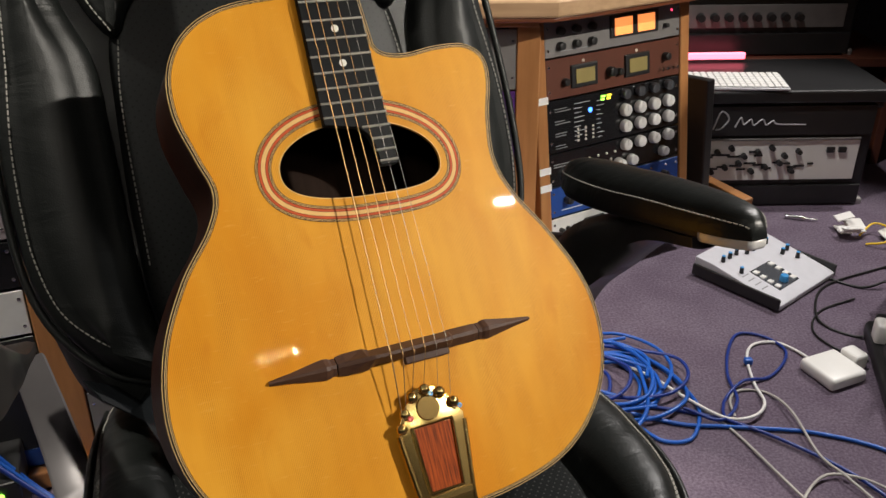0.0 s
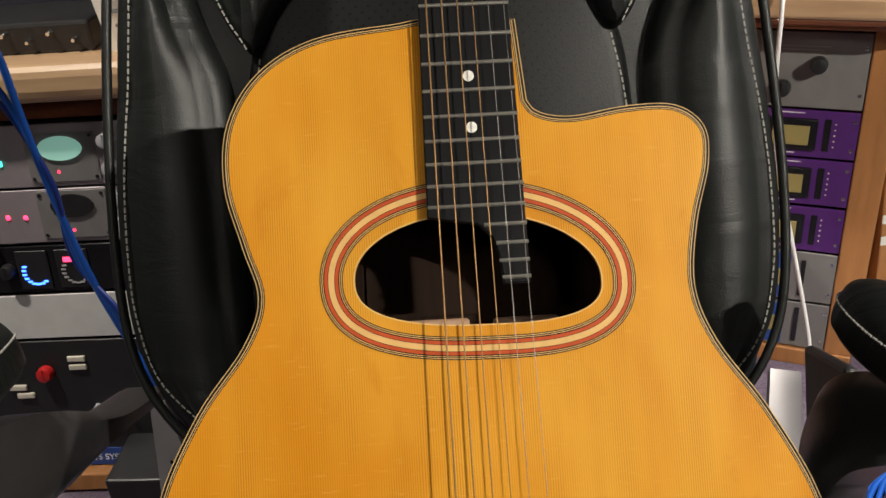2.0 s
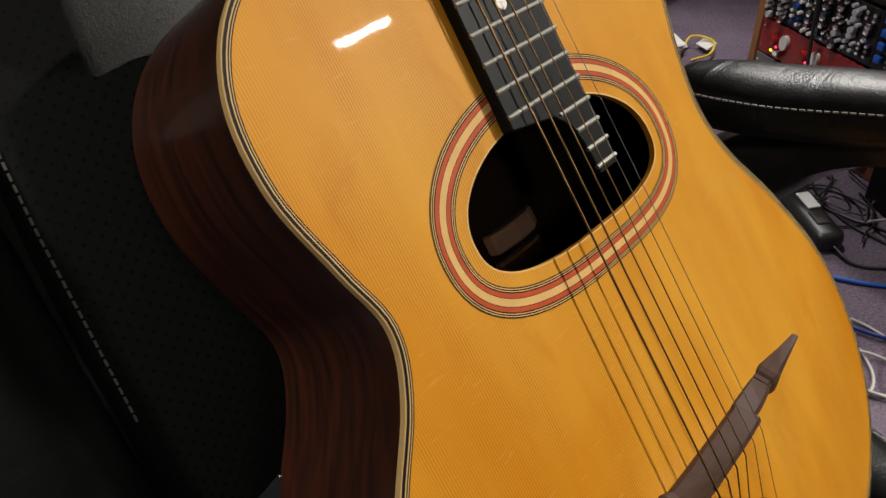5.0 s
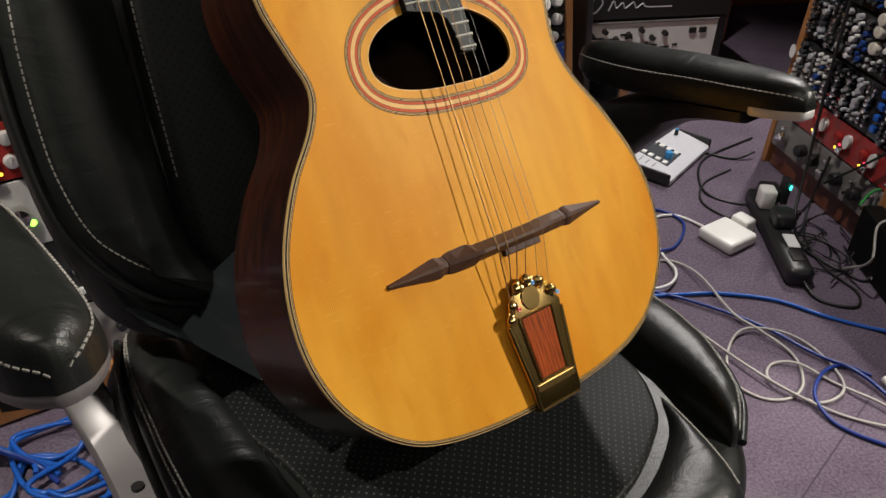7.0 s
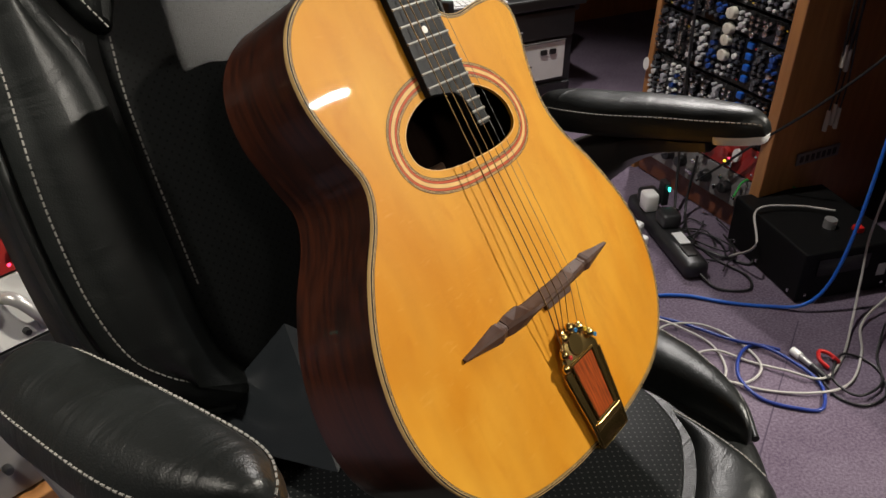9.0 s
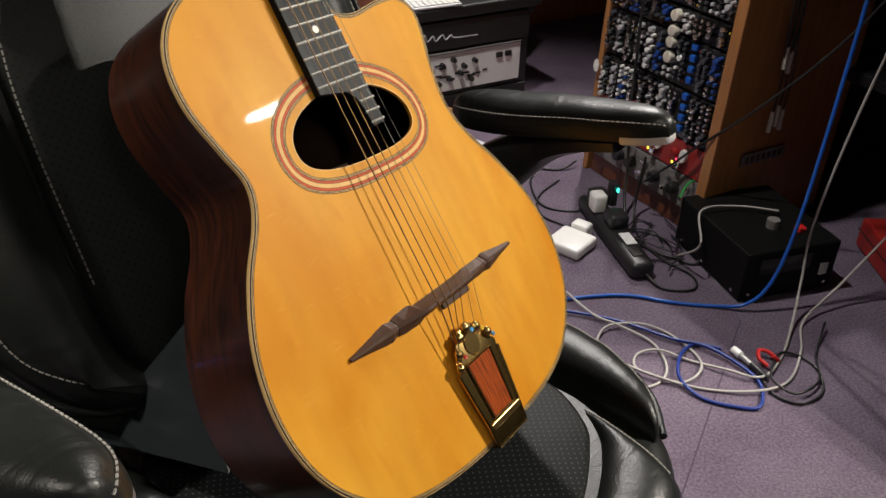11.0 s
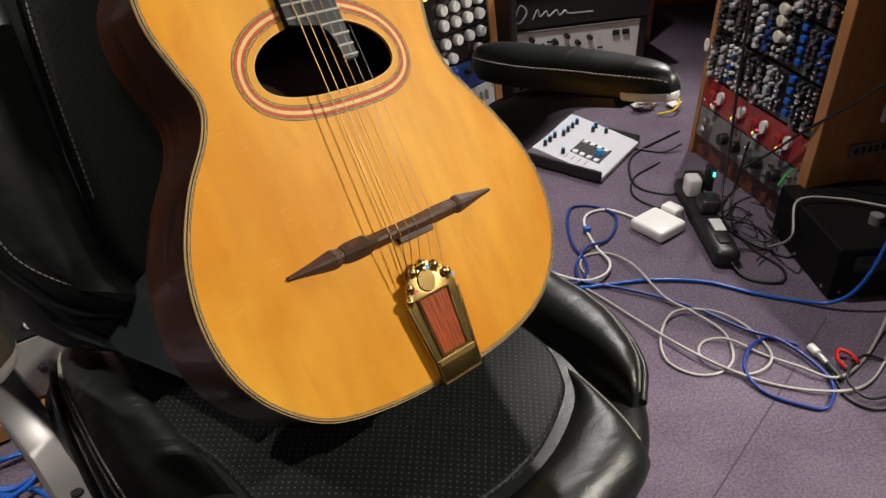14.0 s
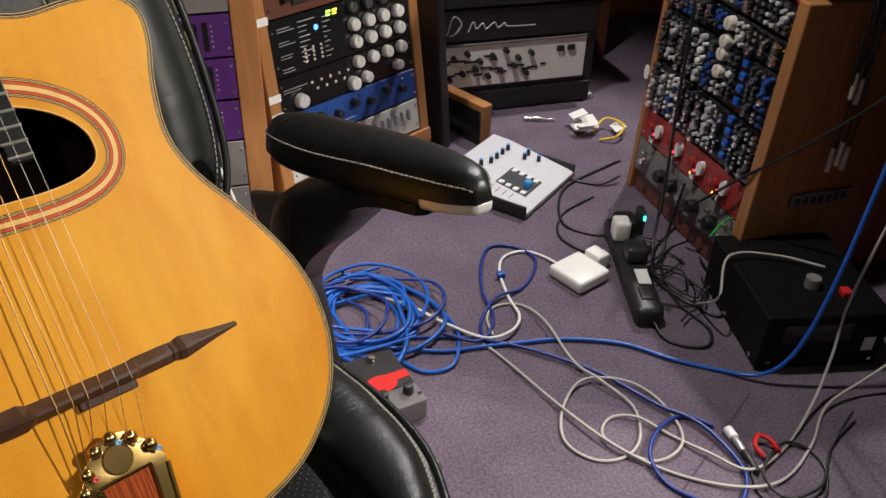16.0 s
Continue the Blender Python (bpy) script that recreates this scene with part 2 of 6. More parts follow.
M_KNOB = material("bright_turned_knob", (0.70, 0.69, 0.68), 0.32, metal=0.25, grain=0.2, grain_scale=60)
M_DARKKNOB = material("dark_steel_knob", (0.16, 0.17, 0.19), 0.25, metal=0.7)
M_PSU = material("matt_black_metal", (0.006, 0.006, 0.006), 0.5, spec=0.15, grain=0.3, grain_scale=60, bump=0.1, bump_scale=300)
M_GLOSSBLACK = material("gloss_black", (0.010, 0.010, 0.011), 0.15)


# ---- shape helpers ----
def part(name, bm, mat, parent=None, label="", smooth=None):
    me = bpy.data.meshes.new(name)
    if smooth is not None:
        for f in bm.faces:
            f.smooth = True
        for e in bm.edges:
            if len(e.link_faces) == 2 and e.calc_face_angle(0) > radians(smooth):
                e.smooth = False
    bm.to_mesh(me)
    bm.free()
    me.materials.append(mat)
    ob = new(name, me)
    if parent is not None:
        ob.parent = parent
    if label:
        ob["label"] = label
    return ob


def thing(name, m, label, category, group="", kind=""):
    ob = new(name)
    ob.empty_display_size = 0.05
    ob.matrix_world = m
    return tagged(ob, label, category, group, kind)


def box_bm(sx, sy, sz, at=(0, 0, 0), bevel=0.0, seg=2, bm=None, rot=None):
    own = bm is None
    b = bmesh.new()
    bmesh.ops.create_cube(b, size=1.0)
    bmesh.ops.scale(b, vec=(sx, sy, sz), verts=b.verts)
    if bevel:
        bmesh.ops.bevel(b, geom=b.edges[:], offset=bevel, segments=seg, affect="EDGES", profile=0.5)
    if rot is not None:
        bmesh.ops.transform(b, matrix=rot, verts=b.verts)
    bmesh.ops.translate(b, vec=at, verts=b.verts)
    if own:
        return b
    return merge(bm, b)


def merge(bm, b):
    me = bpy.data.meshes.new("tmp")
    b.to_mesh(me)
    b.free()
    bm.from_mesh(me)
    bpy.data.meshes.remove(me)
    return bm


def cyl_bm(r, h, at=(0, 0, 0), seg=20, r2=None, bevel=0.0, axis="Z", bm=None):
    """A turned piece from the base at `at` along axis."""
    b = bmesh.new()
    bmesh.ops.create_cone(b, cap_ends=True, segments=seg, radius1=r, radius2=r if r2 is None else r2, depth=h)
    bmesh.ops.translate(b, vec=(0, 0, h / 2), verts=b.verts)
    if bevel:
        es = [e for e in b.edges if e.calc_face_angle(0) > 0.9]
        bmesh.ops.bevel(b, geom=es, offset=bevel, segments=2, affect="EDGES", profile=0.5)
    if axis == "Y-":
        bmesh.ops.rotate(b, cent=(0, 0, 0), matrix=Matrix.Rotation(radians(90), 3, "X"), verts=b.verts)
    if axis == "X":
        bmesh.ops.rotate(b, cent=(0, 0, 0), matrix=Matrix.Rotation(radians(90), 3, "Y"), verts=b.verts)
    bmesh.ops.translate(b, vec=at, verts=b.verts)
    return b if bm is None else merge(bm, b)


def spline(points, per=8, closed=True):
    """A smooth curve through the points (Catmull-Rom)."""
    pts = [Vector(p) for p in points]
    n = len(pts)
    out = []
    for i in range(n if closed else n - 1):
        if closed:
            a, b, c, d = pts[i - 1], pts[i], pts[(i + 1) % n], pts[(i + 2) % n]
        else:
            b, c = pts[i], pts[i + 1]
            a = pts[i - 1] if i else b * 2 - c
            d = pts[i + 2] if i + 2 < n else c * 2 - b
        for k in range(per):
            t = k / per
            out.append(0.5 * ((2 * b) + (c - a) * t + (2 * a - 5 * b + 4 * c - d) * t * t + (3 * b - a - 3 * c + d) * t ** 3))
    if not closed:
        out.append(pts[-1])
    return out


def offset_loop(loop, d):
    """The closed plane loop moved outwards by d (loop runs counter-clockwise or clockwise, d > 0 grows it)."""
    n = len(loop)
    area = sum(loop[i].x * loop[(i + 1) % n].y - loop[(i + 1) % n].x * loop[i].y for i in range(n))
    s = 1 if area > 0 else -1
    out = []
    for i in range(n):
        t = (loop[(i + 1) % n] - loop[i - 1]).normalized()
        out.append(loop[i] + Vector((t.y, -t.x)) * d * s)
    return out


def ring_bm(inner, outer, z):
    bm = bmesh.new()
    a = [bm.verts.new((p.x, p.y, z)) for p in inner]
    b = [bm.verts.new((p.x, p.y, z)) for p in outer]
    n = len(a)
    for i in range(n):
        f = bm.faces.new((a[i], b[i], b[(i + 1) % n], a[(i + 1) % n]))
    bm.normal_update()
    if sum(f.normal.z for f in bm.faces) < 0:
        bmesh.ops.reverse_faces(bm, faces=bm.faces[:])
    return bm


def plate_bm(loop, z0, z1, bevel=0.0, seg=2):
    """A plane outline as a solid plate from z0 to z1."""
    bm = bmesh.new()
    vs = [bm.verts.new((p[0], p[1], z0)) for p in loop]
    f = bm.faces.new(vs)
    r = bmesh.ops.extrude_face_region(bm, geom=[f])
    bmesh.ops.translate(bm, vec=(0, 0, z1 - z0), verts=[g for g in r["geom"] if isinstance(g, bmesh.types.BMVert)])
    bmesh.ops.recalc_face_normals(bm, faces=bm.faces[:])
    if bevel:
        es = [e for e in bm.edges if len(e.link_faces) == 2 and e.calc_face_angle(0) > 0.9]
        bmesh.ops.bevel(bm, geom=es, offset=bevel, segments=seg, affect="EDGES", profile=0.5)
    return bm


def tube_bm(points, r, seg=8, per=6, smooth_path=True, closed=False):
    pts = spline(points, per, closed) if smooth_path else [Vector(p) for p in points]
    bm = bmesh.new()
    rings = []
    up = Vector((0.13, 0.21, 0.97)).normalized()
    n = len(pts)
    for i, p in enumerate(pts):
        a = pts[i - 1] if i or closed else p
        c = pts[(i + 1) % n] if i < n - 1 or closed else p
        t = (c - a).normalized()
        x = t.cross(up)
        x = x.normalized() if x.length > 1e-4 else Vector((1, 0, 0))
        y = x.cross(t)
        rings.append([bm.verts.new(p + r * (x * math.cos(k * 2 * math.pi / seg) + y * math.sin(k * 2 * math.pi / seg))) for k in range(seg)])
    for i in range(n if closed else n - 1):
        a, b = rings[i], rings[(i + 1) % n]
        for k in range(seg):
            bm.faces.new((a[k], a[(k + 1) % seg], b[(k + 1) % seg], b[k]))
    if not closed:
        bm.faces.new(rings[0][::-1])
        bm.faces.new(rings[-1])
    bmesh.ops.recalc_face_normals(bm, faces=bm.faces[:])
    return bm


def stitch_bm(points, step=0.006, length=0.0042, r=0.00065, per=10, closed=False):
    """A row of thread stitches along a curve."""
    pts = spline(points, per, closed)
    bm = bmesh.new()
    acc, d = 0.0, 0.0
    for a, b in zip(pts, pts[1:]):
        seg = (b - a).length
        if seg < 1e-6:
            continue
        t = (b - a) / seg
        while d < acc + seg:
            c = a + t * (d - acc)
            rot = t.to_track_quat("X", "Z").to_matrix().to_4x4()
            box_bm(length, 2 * r, 1.6 * r, c, 0, 1, bm, rot)
            d += step
        acc += seg
    return bm

# ---- the room ----
def slab(name, size, at, mat, label):
    ob = part(name, box_bm(*size, at), mat)
    return tagged(ob, label, name.split("_")[0], kind="structure")


X0, X1, Y0, Y1, H = -1.9, 3.4, -2.4, 2.95, 2.55
slab("floor", (X1 - X0 + 0.4, Y1 - Y0 + 0.4, 0.1), ((X0 + X1) / 2, (Y0 + Y1) / 2, -0.05), M_CARPET, "worn purple grey carpet with faint seams")
slab("ceiling", (X1 - X0 + 0.4, Y1 - Y0 + 0.4, 0.1), ((X0 + X1) / 2, (Y0 + Y1) / 2, H + 0.05), M_CEIL, "dim painted studio ceiling")
slab("wall_north", (X1 - X0, 0.1, H), ((X0 + X1) / 2, Y1 + 0.05, H / 2), M_WALL, "dark blue cloth covered studio wall")
slab("wall_south", (X1 - X0, 0.1, H), ((X0 + X1) / 2, Y0 - 0.05, H / 2), M_WALL, "dark blue cloth covered studio wall")
slab("wall_east", (0.1, Y1 - Y0 + 0.2, H), (X1 + 0.05, (Y0 + Y1) / 2, H / 2), M_WALL, "dark blue cloth covered studio wall")
slab("wall_west", (0.1, Y1 - Y0 + 0.2, H), (X0 - 0.05, (Y0 + Y1) / 2, H / 2), M_WALL, "dark blue cloth covered studio wall")

# ---- the guitar, in its own frame: x to the treble side, y to the head, z out of the top ----
G_U, G_V, G_N = Vector((0.8989, 0.436, -0.0398)), Vector((-0.2185, 0.526, 0.8221)), Vector((0.3789, -0.731, 0.5682))
G_AT = Vector((-0.064, 0.616, 0.661))
GUITAR = Matrix((
    (G_U.x, G_V.x, G_N.x, G_AT.x), (G_U.y, G_V.y, G_N.y, G_AT.y), (G_U.z, G_V.z, G_N.z, G_AT.z), (0, 0, 0, 1)))
gloc, grot, gscale = GUITAR.decompose()
GUITAR = Matrix.LocRotScale(gloc, grot, None)
TOP = -0.006          # height of the soundboard's face
SCALE, SADDLE = 0.64, -0.003


def fret_y(k):
    return SADDLE + SCALE * 2 ** (-k / 12)


def guitar_outline():
    bass = [(0.0, 0.309), (-0.045, 0.3085), (-0.090, 0.302), (-0.122, 0.284), (-0.1405, 0.255), (-0.1435, 0.219), (-0.134, 0.182),
            (-0.1262, 0.153), (-0.136, 0.126), (-0.163, 0.090), (-0.186, 0.043), (-0.195, -0.008), (-0.188, -0.054), (-0.166, -0.091),
            (-0.128, -0.120), (-0.070, -0.1335)]
    treble = [(0.0, -0.137), (0.070, -0.1335), (0.124, -0.120), (0.163, -0.091), (0.185, -0.054), (0.1915, -0.013), (0.184, 0.028),
              (0.160, 0.075), (0.134, 0.114), (0.1235, 0.146), (0.128, 0.183), (0.138, 0.217), (0.1375, 0.240), (0.121, 0.253),
              (0.092, 0.2535), (0.060, 0.2490), (0.040, 0.2525), (0.0305, 0.264)]
    loop = spline([(*p, 0) for p in bass + treble], 6)
    # the cutaway runs along the neck up to the shoulder
    return [Vector((p.x, p.y)) for p in loop if not (p.y > 0.262 and p.x > 0.0)] + [Vector((0.0295, 0.309)), Vector((0.015, 0.309))]


def hole_loop(n=96):
    out = []
    for k in range(n):
        a = 2 * math.pi * k / n
        c, s = math.cos(a), math.sin(a)
        e = 2.0 if s > 0 else 2.7
        out.append(Vector((0.0705 * math.copysign(abs(c) ** (2 / e), c) - 0.001, 0.157 + (0.038 if s > 0 else 0.0255) * math.copysign(abs(s) ** (2 / e), s) - 0.045 * c * 0.07)))
    return out


def arched(bm):
    """Bend a flat piece of the top over the soundboard's gentle crown."""
    for v in bm.verts:
        v.co.z += 0.0022 - v.co.x ** 2 / 6.6
    return bm


def build_guitar():
    g = thing("guitar", GUITAR, "honey coloured gypsy jazz guitar leaning in a black leather chair", "guitar")
    out = guitar_outline()
    hole = hole_loop()
    n = len(out)

    # soundboard with the hole cut through it
    bm = bmesh.new()
    inner = offset_loop(out, -0.0034)
    va = [bm.verts.new((p.x, p.y, TOP)) for p in inner]
    vb = [bm.verts.new((p.x, p.y, TOP)) for p in hole]
    es = [bm.edges.new((v[i], v[(i + 1) % len(v)])) for v in (va, vb) for i in range(len(v))]
    bmesh.ops.triangle_fill(bm, edges=es, use_beauty=True, normal=(0, 0, 1))
    vc = [bm.verts.new((p.x, p.y, TOP - 0.003)) for p in hole]
    m = len(vb)
    for i in range(m):
        bm.faces.new((vb[i], vb[(i + 1) % m], vc[(i + 1) % m], vc[i]))
    bmesh.ops.recalc_face_normals(bm, faces=bm.faces[:])
    for k in range(-24, 25):
        bmesh.ops.bisect_plane(bm, geom=bm.verts[:] + bm.edges[:] + bm.faces[:], plane_co=(k * 0.008, 0, 0), plane_no=(1, 0, 0))
    part("soundboard", arched(bm), M_TOP, g, "amber varnished spruce top", smooth=30)
    for nm, d0, d1, mat in (("binding", 0.0, 0.0013, M_BINDDARK), ("purfling", 0.0013, 0.0019, M_BINDCREAM), ("inner_purfling", 0.0019, 0.0025, M_BINDDARK), ("inner_purfling", 0.0025, 0.0029, M_BINDCREAM), ("inner_purfling", 0.0029, 0.0034, M_BINDDARK)):
        part(nm, arched(ring_bm(offset_loop(out, -d1), offset_loop(out, -d0) if d0 else out, TOP)), mat, g)

    def depth(y):
        return TOP - 0.102 + 0.014 * max(0.0, min(1.0, (y + 0.1) / 0.4))

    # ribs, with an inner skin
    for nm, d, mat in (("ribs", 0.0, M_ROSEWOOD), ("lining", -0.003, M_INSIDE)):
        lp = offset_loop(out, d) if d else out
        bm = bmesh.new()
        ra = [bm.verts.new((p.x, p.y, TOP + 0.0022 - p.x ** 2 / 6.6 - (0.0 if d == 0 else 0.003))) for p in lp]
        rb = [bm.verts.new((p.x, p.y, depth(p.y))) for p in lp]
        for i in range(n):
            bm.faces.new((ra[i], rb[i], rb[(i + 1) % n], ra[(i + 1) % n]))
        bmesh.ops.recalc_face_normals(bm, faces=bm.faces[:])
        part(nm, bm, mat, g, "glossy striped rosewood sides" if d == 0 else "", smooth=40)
    lip = offset_loop(out, 0.0006)
    bm = bmesh.new()
    ra = [bm.verts.new((p.x, p.y, TOP - 0.0002)) for p in lip]
    rb = [bm.verts.new((p.x, p.y, TOP - 0.0035)) for p in lip]
    rc = [bm.verts.new((p.x, p.y, TOP - 0.0002)) for p in out]
    for i in range(n):
        j = (i + 1) % n
        bm.faces.new((ra[i], rb[i], rb[j], ra[j]))
        bm.faces.new((rc[i], ra[i], ra[j], rc[j]))
    bmesh.ops.recalc_face_normals(bm, faces=bm.faces[:])
    part("edge_binding", arched(bm), M_BINDCREAM, g, smooth=40)
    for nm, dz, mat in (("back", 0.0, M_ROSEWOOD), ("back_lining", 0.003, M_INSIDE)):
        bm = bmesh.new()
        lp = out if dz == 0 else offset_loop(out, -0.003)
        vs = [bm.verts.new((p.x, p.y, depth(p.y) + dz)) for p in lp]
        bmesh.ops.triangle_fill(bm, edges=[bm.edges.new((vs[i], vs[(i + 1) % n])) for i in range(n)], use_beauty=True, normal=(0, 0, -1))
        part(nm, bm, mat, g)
    # braces on the back, seen through the hole
    for y, w, x0, x1, h in ((0.131, 0.012, -0.066, -0.002, 0.014), (0.130, 0.012, 0.014, 0.058, 0.013), (0.114, 0.011, -0.040, -0.002, 0.010), (0.113, 0.011, 0.014, 0.056, 0.010)):
        lp = [(x0, 0), (x0, h * 0.7), (x0 * 0.6 + x1 * 0.4, h), (x0 * 0.25 + x1 * 0.75, h * 0.85), (x1, h * 0.25), (x1, 0)]
        bm = plate_bm([(x, z) for x, z in lp], -w / 2, w / 2, 0.0015, 1)
        bmesh.ops.transform(bm, matrix=Matrix(((1, 0, 0, 0), (0, 0, 1, y), (0, 1, 0, depth(y) + 0.0032), (0, 0, 0, 1))), verts=bm.verts)
        bmesh.ops.recalc_face_normals(bm, faces=bm.faces[:])
        part("brace", bm, M_BRACE, g, "pale scalloped back brace")
    # The paper takes the inside colour, so its shade is painted in too.
    part("label_paper", box_bm(0.115, 0.085, 0.0006, (-0.012, 0.182, depth(0.18) + 0.0045)), M_INSIDE, g, "paper label in the shade-darkened colour of the inside")
    # rosette: concentric inlaid rings
    d = 0.0068
    fine = (("line", 0.0006, M_BINDDARK), ("band", 0.0004, M_ROSCREAM), ("line", 0.0006, M_BINDDARK), ("band", 0.0004, M_ROSCREAM), ("line", 0.0006, M_BINDDARK))
    for nm, w, mat in fine + (("band", 0.0020, M_ROSRED), ("line", 0.0003, M_BINDDARK), ("band", 0.0034, M_ROSCREAM), ("line", 0.0003, M_BINDDARK), ("band", 0.0020, M_ROSRED)) + fine:
        part("rosette_" + nm, arched(ring_bm(offset_loop(hole, d), offset_loop(hole, d + w), TOP + 0.00025)), mat, g)
        d += w
    part("hole_edge", arched(ring_bm(hole, offset_loop(hole, 0.0008), TOP + 0.0002)), M_ROSCREAM, g)

    # neck and fingerboard
    def half(y):
        return 0.0290 - 0.0070 * max(0, (y - 0.15)) / 0.487

    nut = fret_y(0)
    fb = [(-half(0.193), 0.193), (-0.014, 0.1905), (0.0, 0.188), (0.0075, 0.181), (0.0112, 0.170), (0.0130, 0.1535), (half(0.153) - 0.001, 0.1535), (half(nut), nut), (-half(nut), nut)]
    fz = 0.0025
    board = part("fingerboard", plate_bm(fb, TOP + 0.0006, fz, 0.0006, 1), M_EBONY, g, "dark ebony fingerboard with a scooped tongue")
    bm = bmesh.new()
    prof = [(-1, 0), (-0.92, -0.4), (-0.6, -0.8), (0, -1), (0.6, -0.8), (0.92, -0.4), (1, 0)]
    rows = []
    for y, thick in ((0.250, 0.045), (0.285, 0.040), (0.325, 0.024), (0.42, 0.021), (0.55, 0.019), (nut, 0.018)):
        rows.append([bm.verts.new((px * half(y), y, TOP + 0.0008 + pz * thick)) for px, pz in prof])
    for a, b in zip(rows, rows[1:]):
        for i in range(6):
            bm.faces.new((a[i], a[i + 1], b[i + 1], b[i]))
        bm.faces.new((a[6], a[0], b[0], b[6]))
    bm.faces.new(rows[0])
    bm.faces.new(rows[-1])
    bmesh.ops.recalc_face_normals(bm, faces=bm.faces[:])
    part("neck", bm, M_MAHOG, g, smooth=40)
    head = plate_bm([(-0.024, nut), (-0.031, nut + 0.03), (-0.030, nut + 0.15), (0, nut + 0.165), (0.030, nut + 0.15), (0.031, nut + 0.03), (0.024, nut)], -0.016, 0.0, 0.002)
    bmesh.ops.rotate(head, cent=(0, nut, 0), matrix=Matrix.Rotation(radians(-12), 3, "X"), verts=head.verts)
    part("headstock", head, M_MAHOG, g)
    part("nut", box_bm(0.046, 0.005, 0.006, (0, nut + 0.0026, fz + 0.001), 0.001), M_PEARL, g)
    for k in range(1, 25):
        y = fret_y(k)
        x0, x1 = -half(y) + 0.0003, half(y) - 0.0006
        if k == 21:
            x0 = 0.0035
        if k > 21:
            x0 = 0.0098 + 0.0011 * (k - 22)
        b = cyl_bm(0.0011, x1 - x0, (0, 0, 0), 8, axis="X")
        bmesh.ops.translate(b, vec=(x0, y, fz), verts=b.verts)
        part("fret", b, M_FRET, board)
    for k in (5, 7, 10, 12, 15, 17):
        part("inlay_dot", cyl_bm(0.0032, 0.0004, (0.0, (fret_y(k) + fret_y(k - 1)) / 2, fz - 0.00005), 20), M_PEARL, board)

    # bridge: a raised middle and two flat moustaches
    def ridge(xs, base):
        """A long piece of triangular section; xs: x, half width, height."""
        bm = bmesh.new()
        rs = []
        for x, w, h in xs:
            rs.append([bm.verts.new((x, -w, base)), bm.verts.new((x, -w * 0.95, base + h * 0.45)), bm.verts.new((x, -w * 0.15, base + h)), bm.verts.new((x, w * 0.25, base + h)), bm.verts.new((x, w, base + h * 0.3)), bm.verts.new((x, w, base))])
        for a, b in zip(rs, rs[1:]):
            for i in range(6):
                bm.faces.new((a[i], a[(i + 1) % 6], b[(i + 1) % 6], b[i]))
        bm.faces.new(rs[0])
        bm.faces.new(rs[-1])
        bmesh.ops.recalc_face_normals(bm, faces=bm.faces[:])
        return bm

    bridge = part("bridge", ridge([(-0.0625, 0.0078, 0.0075), (-0.056, 0.0090, 0.0100), (-0.040, 0.0092, 0.0165), (-0.034, 0.0068, 0.0185), (-0.020, 0.0066, 0.0190), (0.018, 0.0066, 0.0182), (0.034, 0.0068, 0.0170), (0.037, 0.0074, 0.0125), (0.046, 0.0074, 0.0120), (0.058, 0.0074, 0.0100), (0.0630, 0.0072, 0.0085)], TOP), M_BRIDGE, g, "dark carved rosewood bridge")
    part("bridge_step", box_bm(0.040, 0.007, 0.007, (0.014, -0.0085, TOP + 0.0036), 0.001), M_BRIDGE, bridge)
    part("moustache", ridge([(-0.117, 0.0018, 0.0035), (-0.100, 0.0040, 0.0058), (-0.080, 0.0074, 0.0084), (-0.0725, 0.0086, 0.0100), (-0.0690, 0.0080, 0.0092), (-0.0668, 0.0070, 0.0080), (-0.0635, 0.0072, 0.0078)], TOP), M_BRIDGE, g)
    part("moustache", ridge([(0.0640, 0.0072, 0.0078), (0.0672, 0.0070, 0.0080), (0.0694, 0.0080, 0.0092), (0.0730, 0.0086, 0.0100), (0.080, 0.0074, 0.0084), (0.100, 0.0040, 0.0058), (0.117, 0.0018, 0.0035)], TOP), M_BRIDGE, g)

    # tailpiece
    cx = 0.002
    tl = [(-0.0225, -0.139), (-0.0235, -0.118), (-0.0290, -0.068), (-0.0300, -0.060), (-0.0250, -0.054), (-0.0235, -0.047), (-0.0150, -0.041), (-0.0105, -0.034), (0.0, -0.031),
          (0.0105, -0.034), (0.0150, -0.041), (0.0235, -0.047), (0.0250, -0.054), (0.0300, -0.060), (0.0290, -0.068), (0.0235, -0.118), (0.0225, -0.139)]
    zt = TOP + 0.010
    tail = part("tailpiece", plate_bm([(x + cx, y) for x, y in tl], zt - 0.002, zt, 0.0009), M_BRASS, g, "polished brass tailpiece with a wooden inlay", smooth=30)
    rim = [(0.0185, -0.062), (0.0150, -0.116), (-0.0150, -0.116), (-0.0185, -0.062)]
    part("insert", plate_bm([(x * 0.86 + cx, (y + 0.089) * 0.95 - 0.089) for x, y in rim], zt, zt + 0.0012), M_INSERT, tail, "red brown striped wood inlay")
    fr = bmesh.new()
    for (xa, ya), (xb, yb) in zip(rim, rim[1:] + rim[:1]):
        merge(fr, tube_bm([(xa + cx, ya, zt + 0.001), (xb + cx, yb, zt + 0.001)], 0.0011, 8, 1, False))
    part("inlay_frame", fr, M_BRASS, tail)
    for sx in (-1, 1):
        part("side_flange", tube_bm([(sx * 0.0292 + cx, -0.066, zt - 0.001), (sx * 0.0265 + cx, -0.092, zt - 0.001), (sx * 0.0235 + cx, -0.118, zt - 0.001), (sx * 0.0225 + cx, -0.137, zt - 0.002)], 0.0022, 10, 4), M_BRASS, tail, smooth=60)
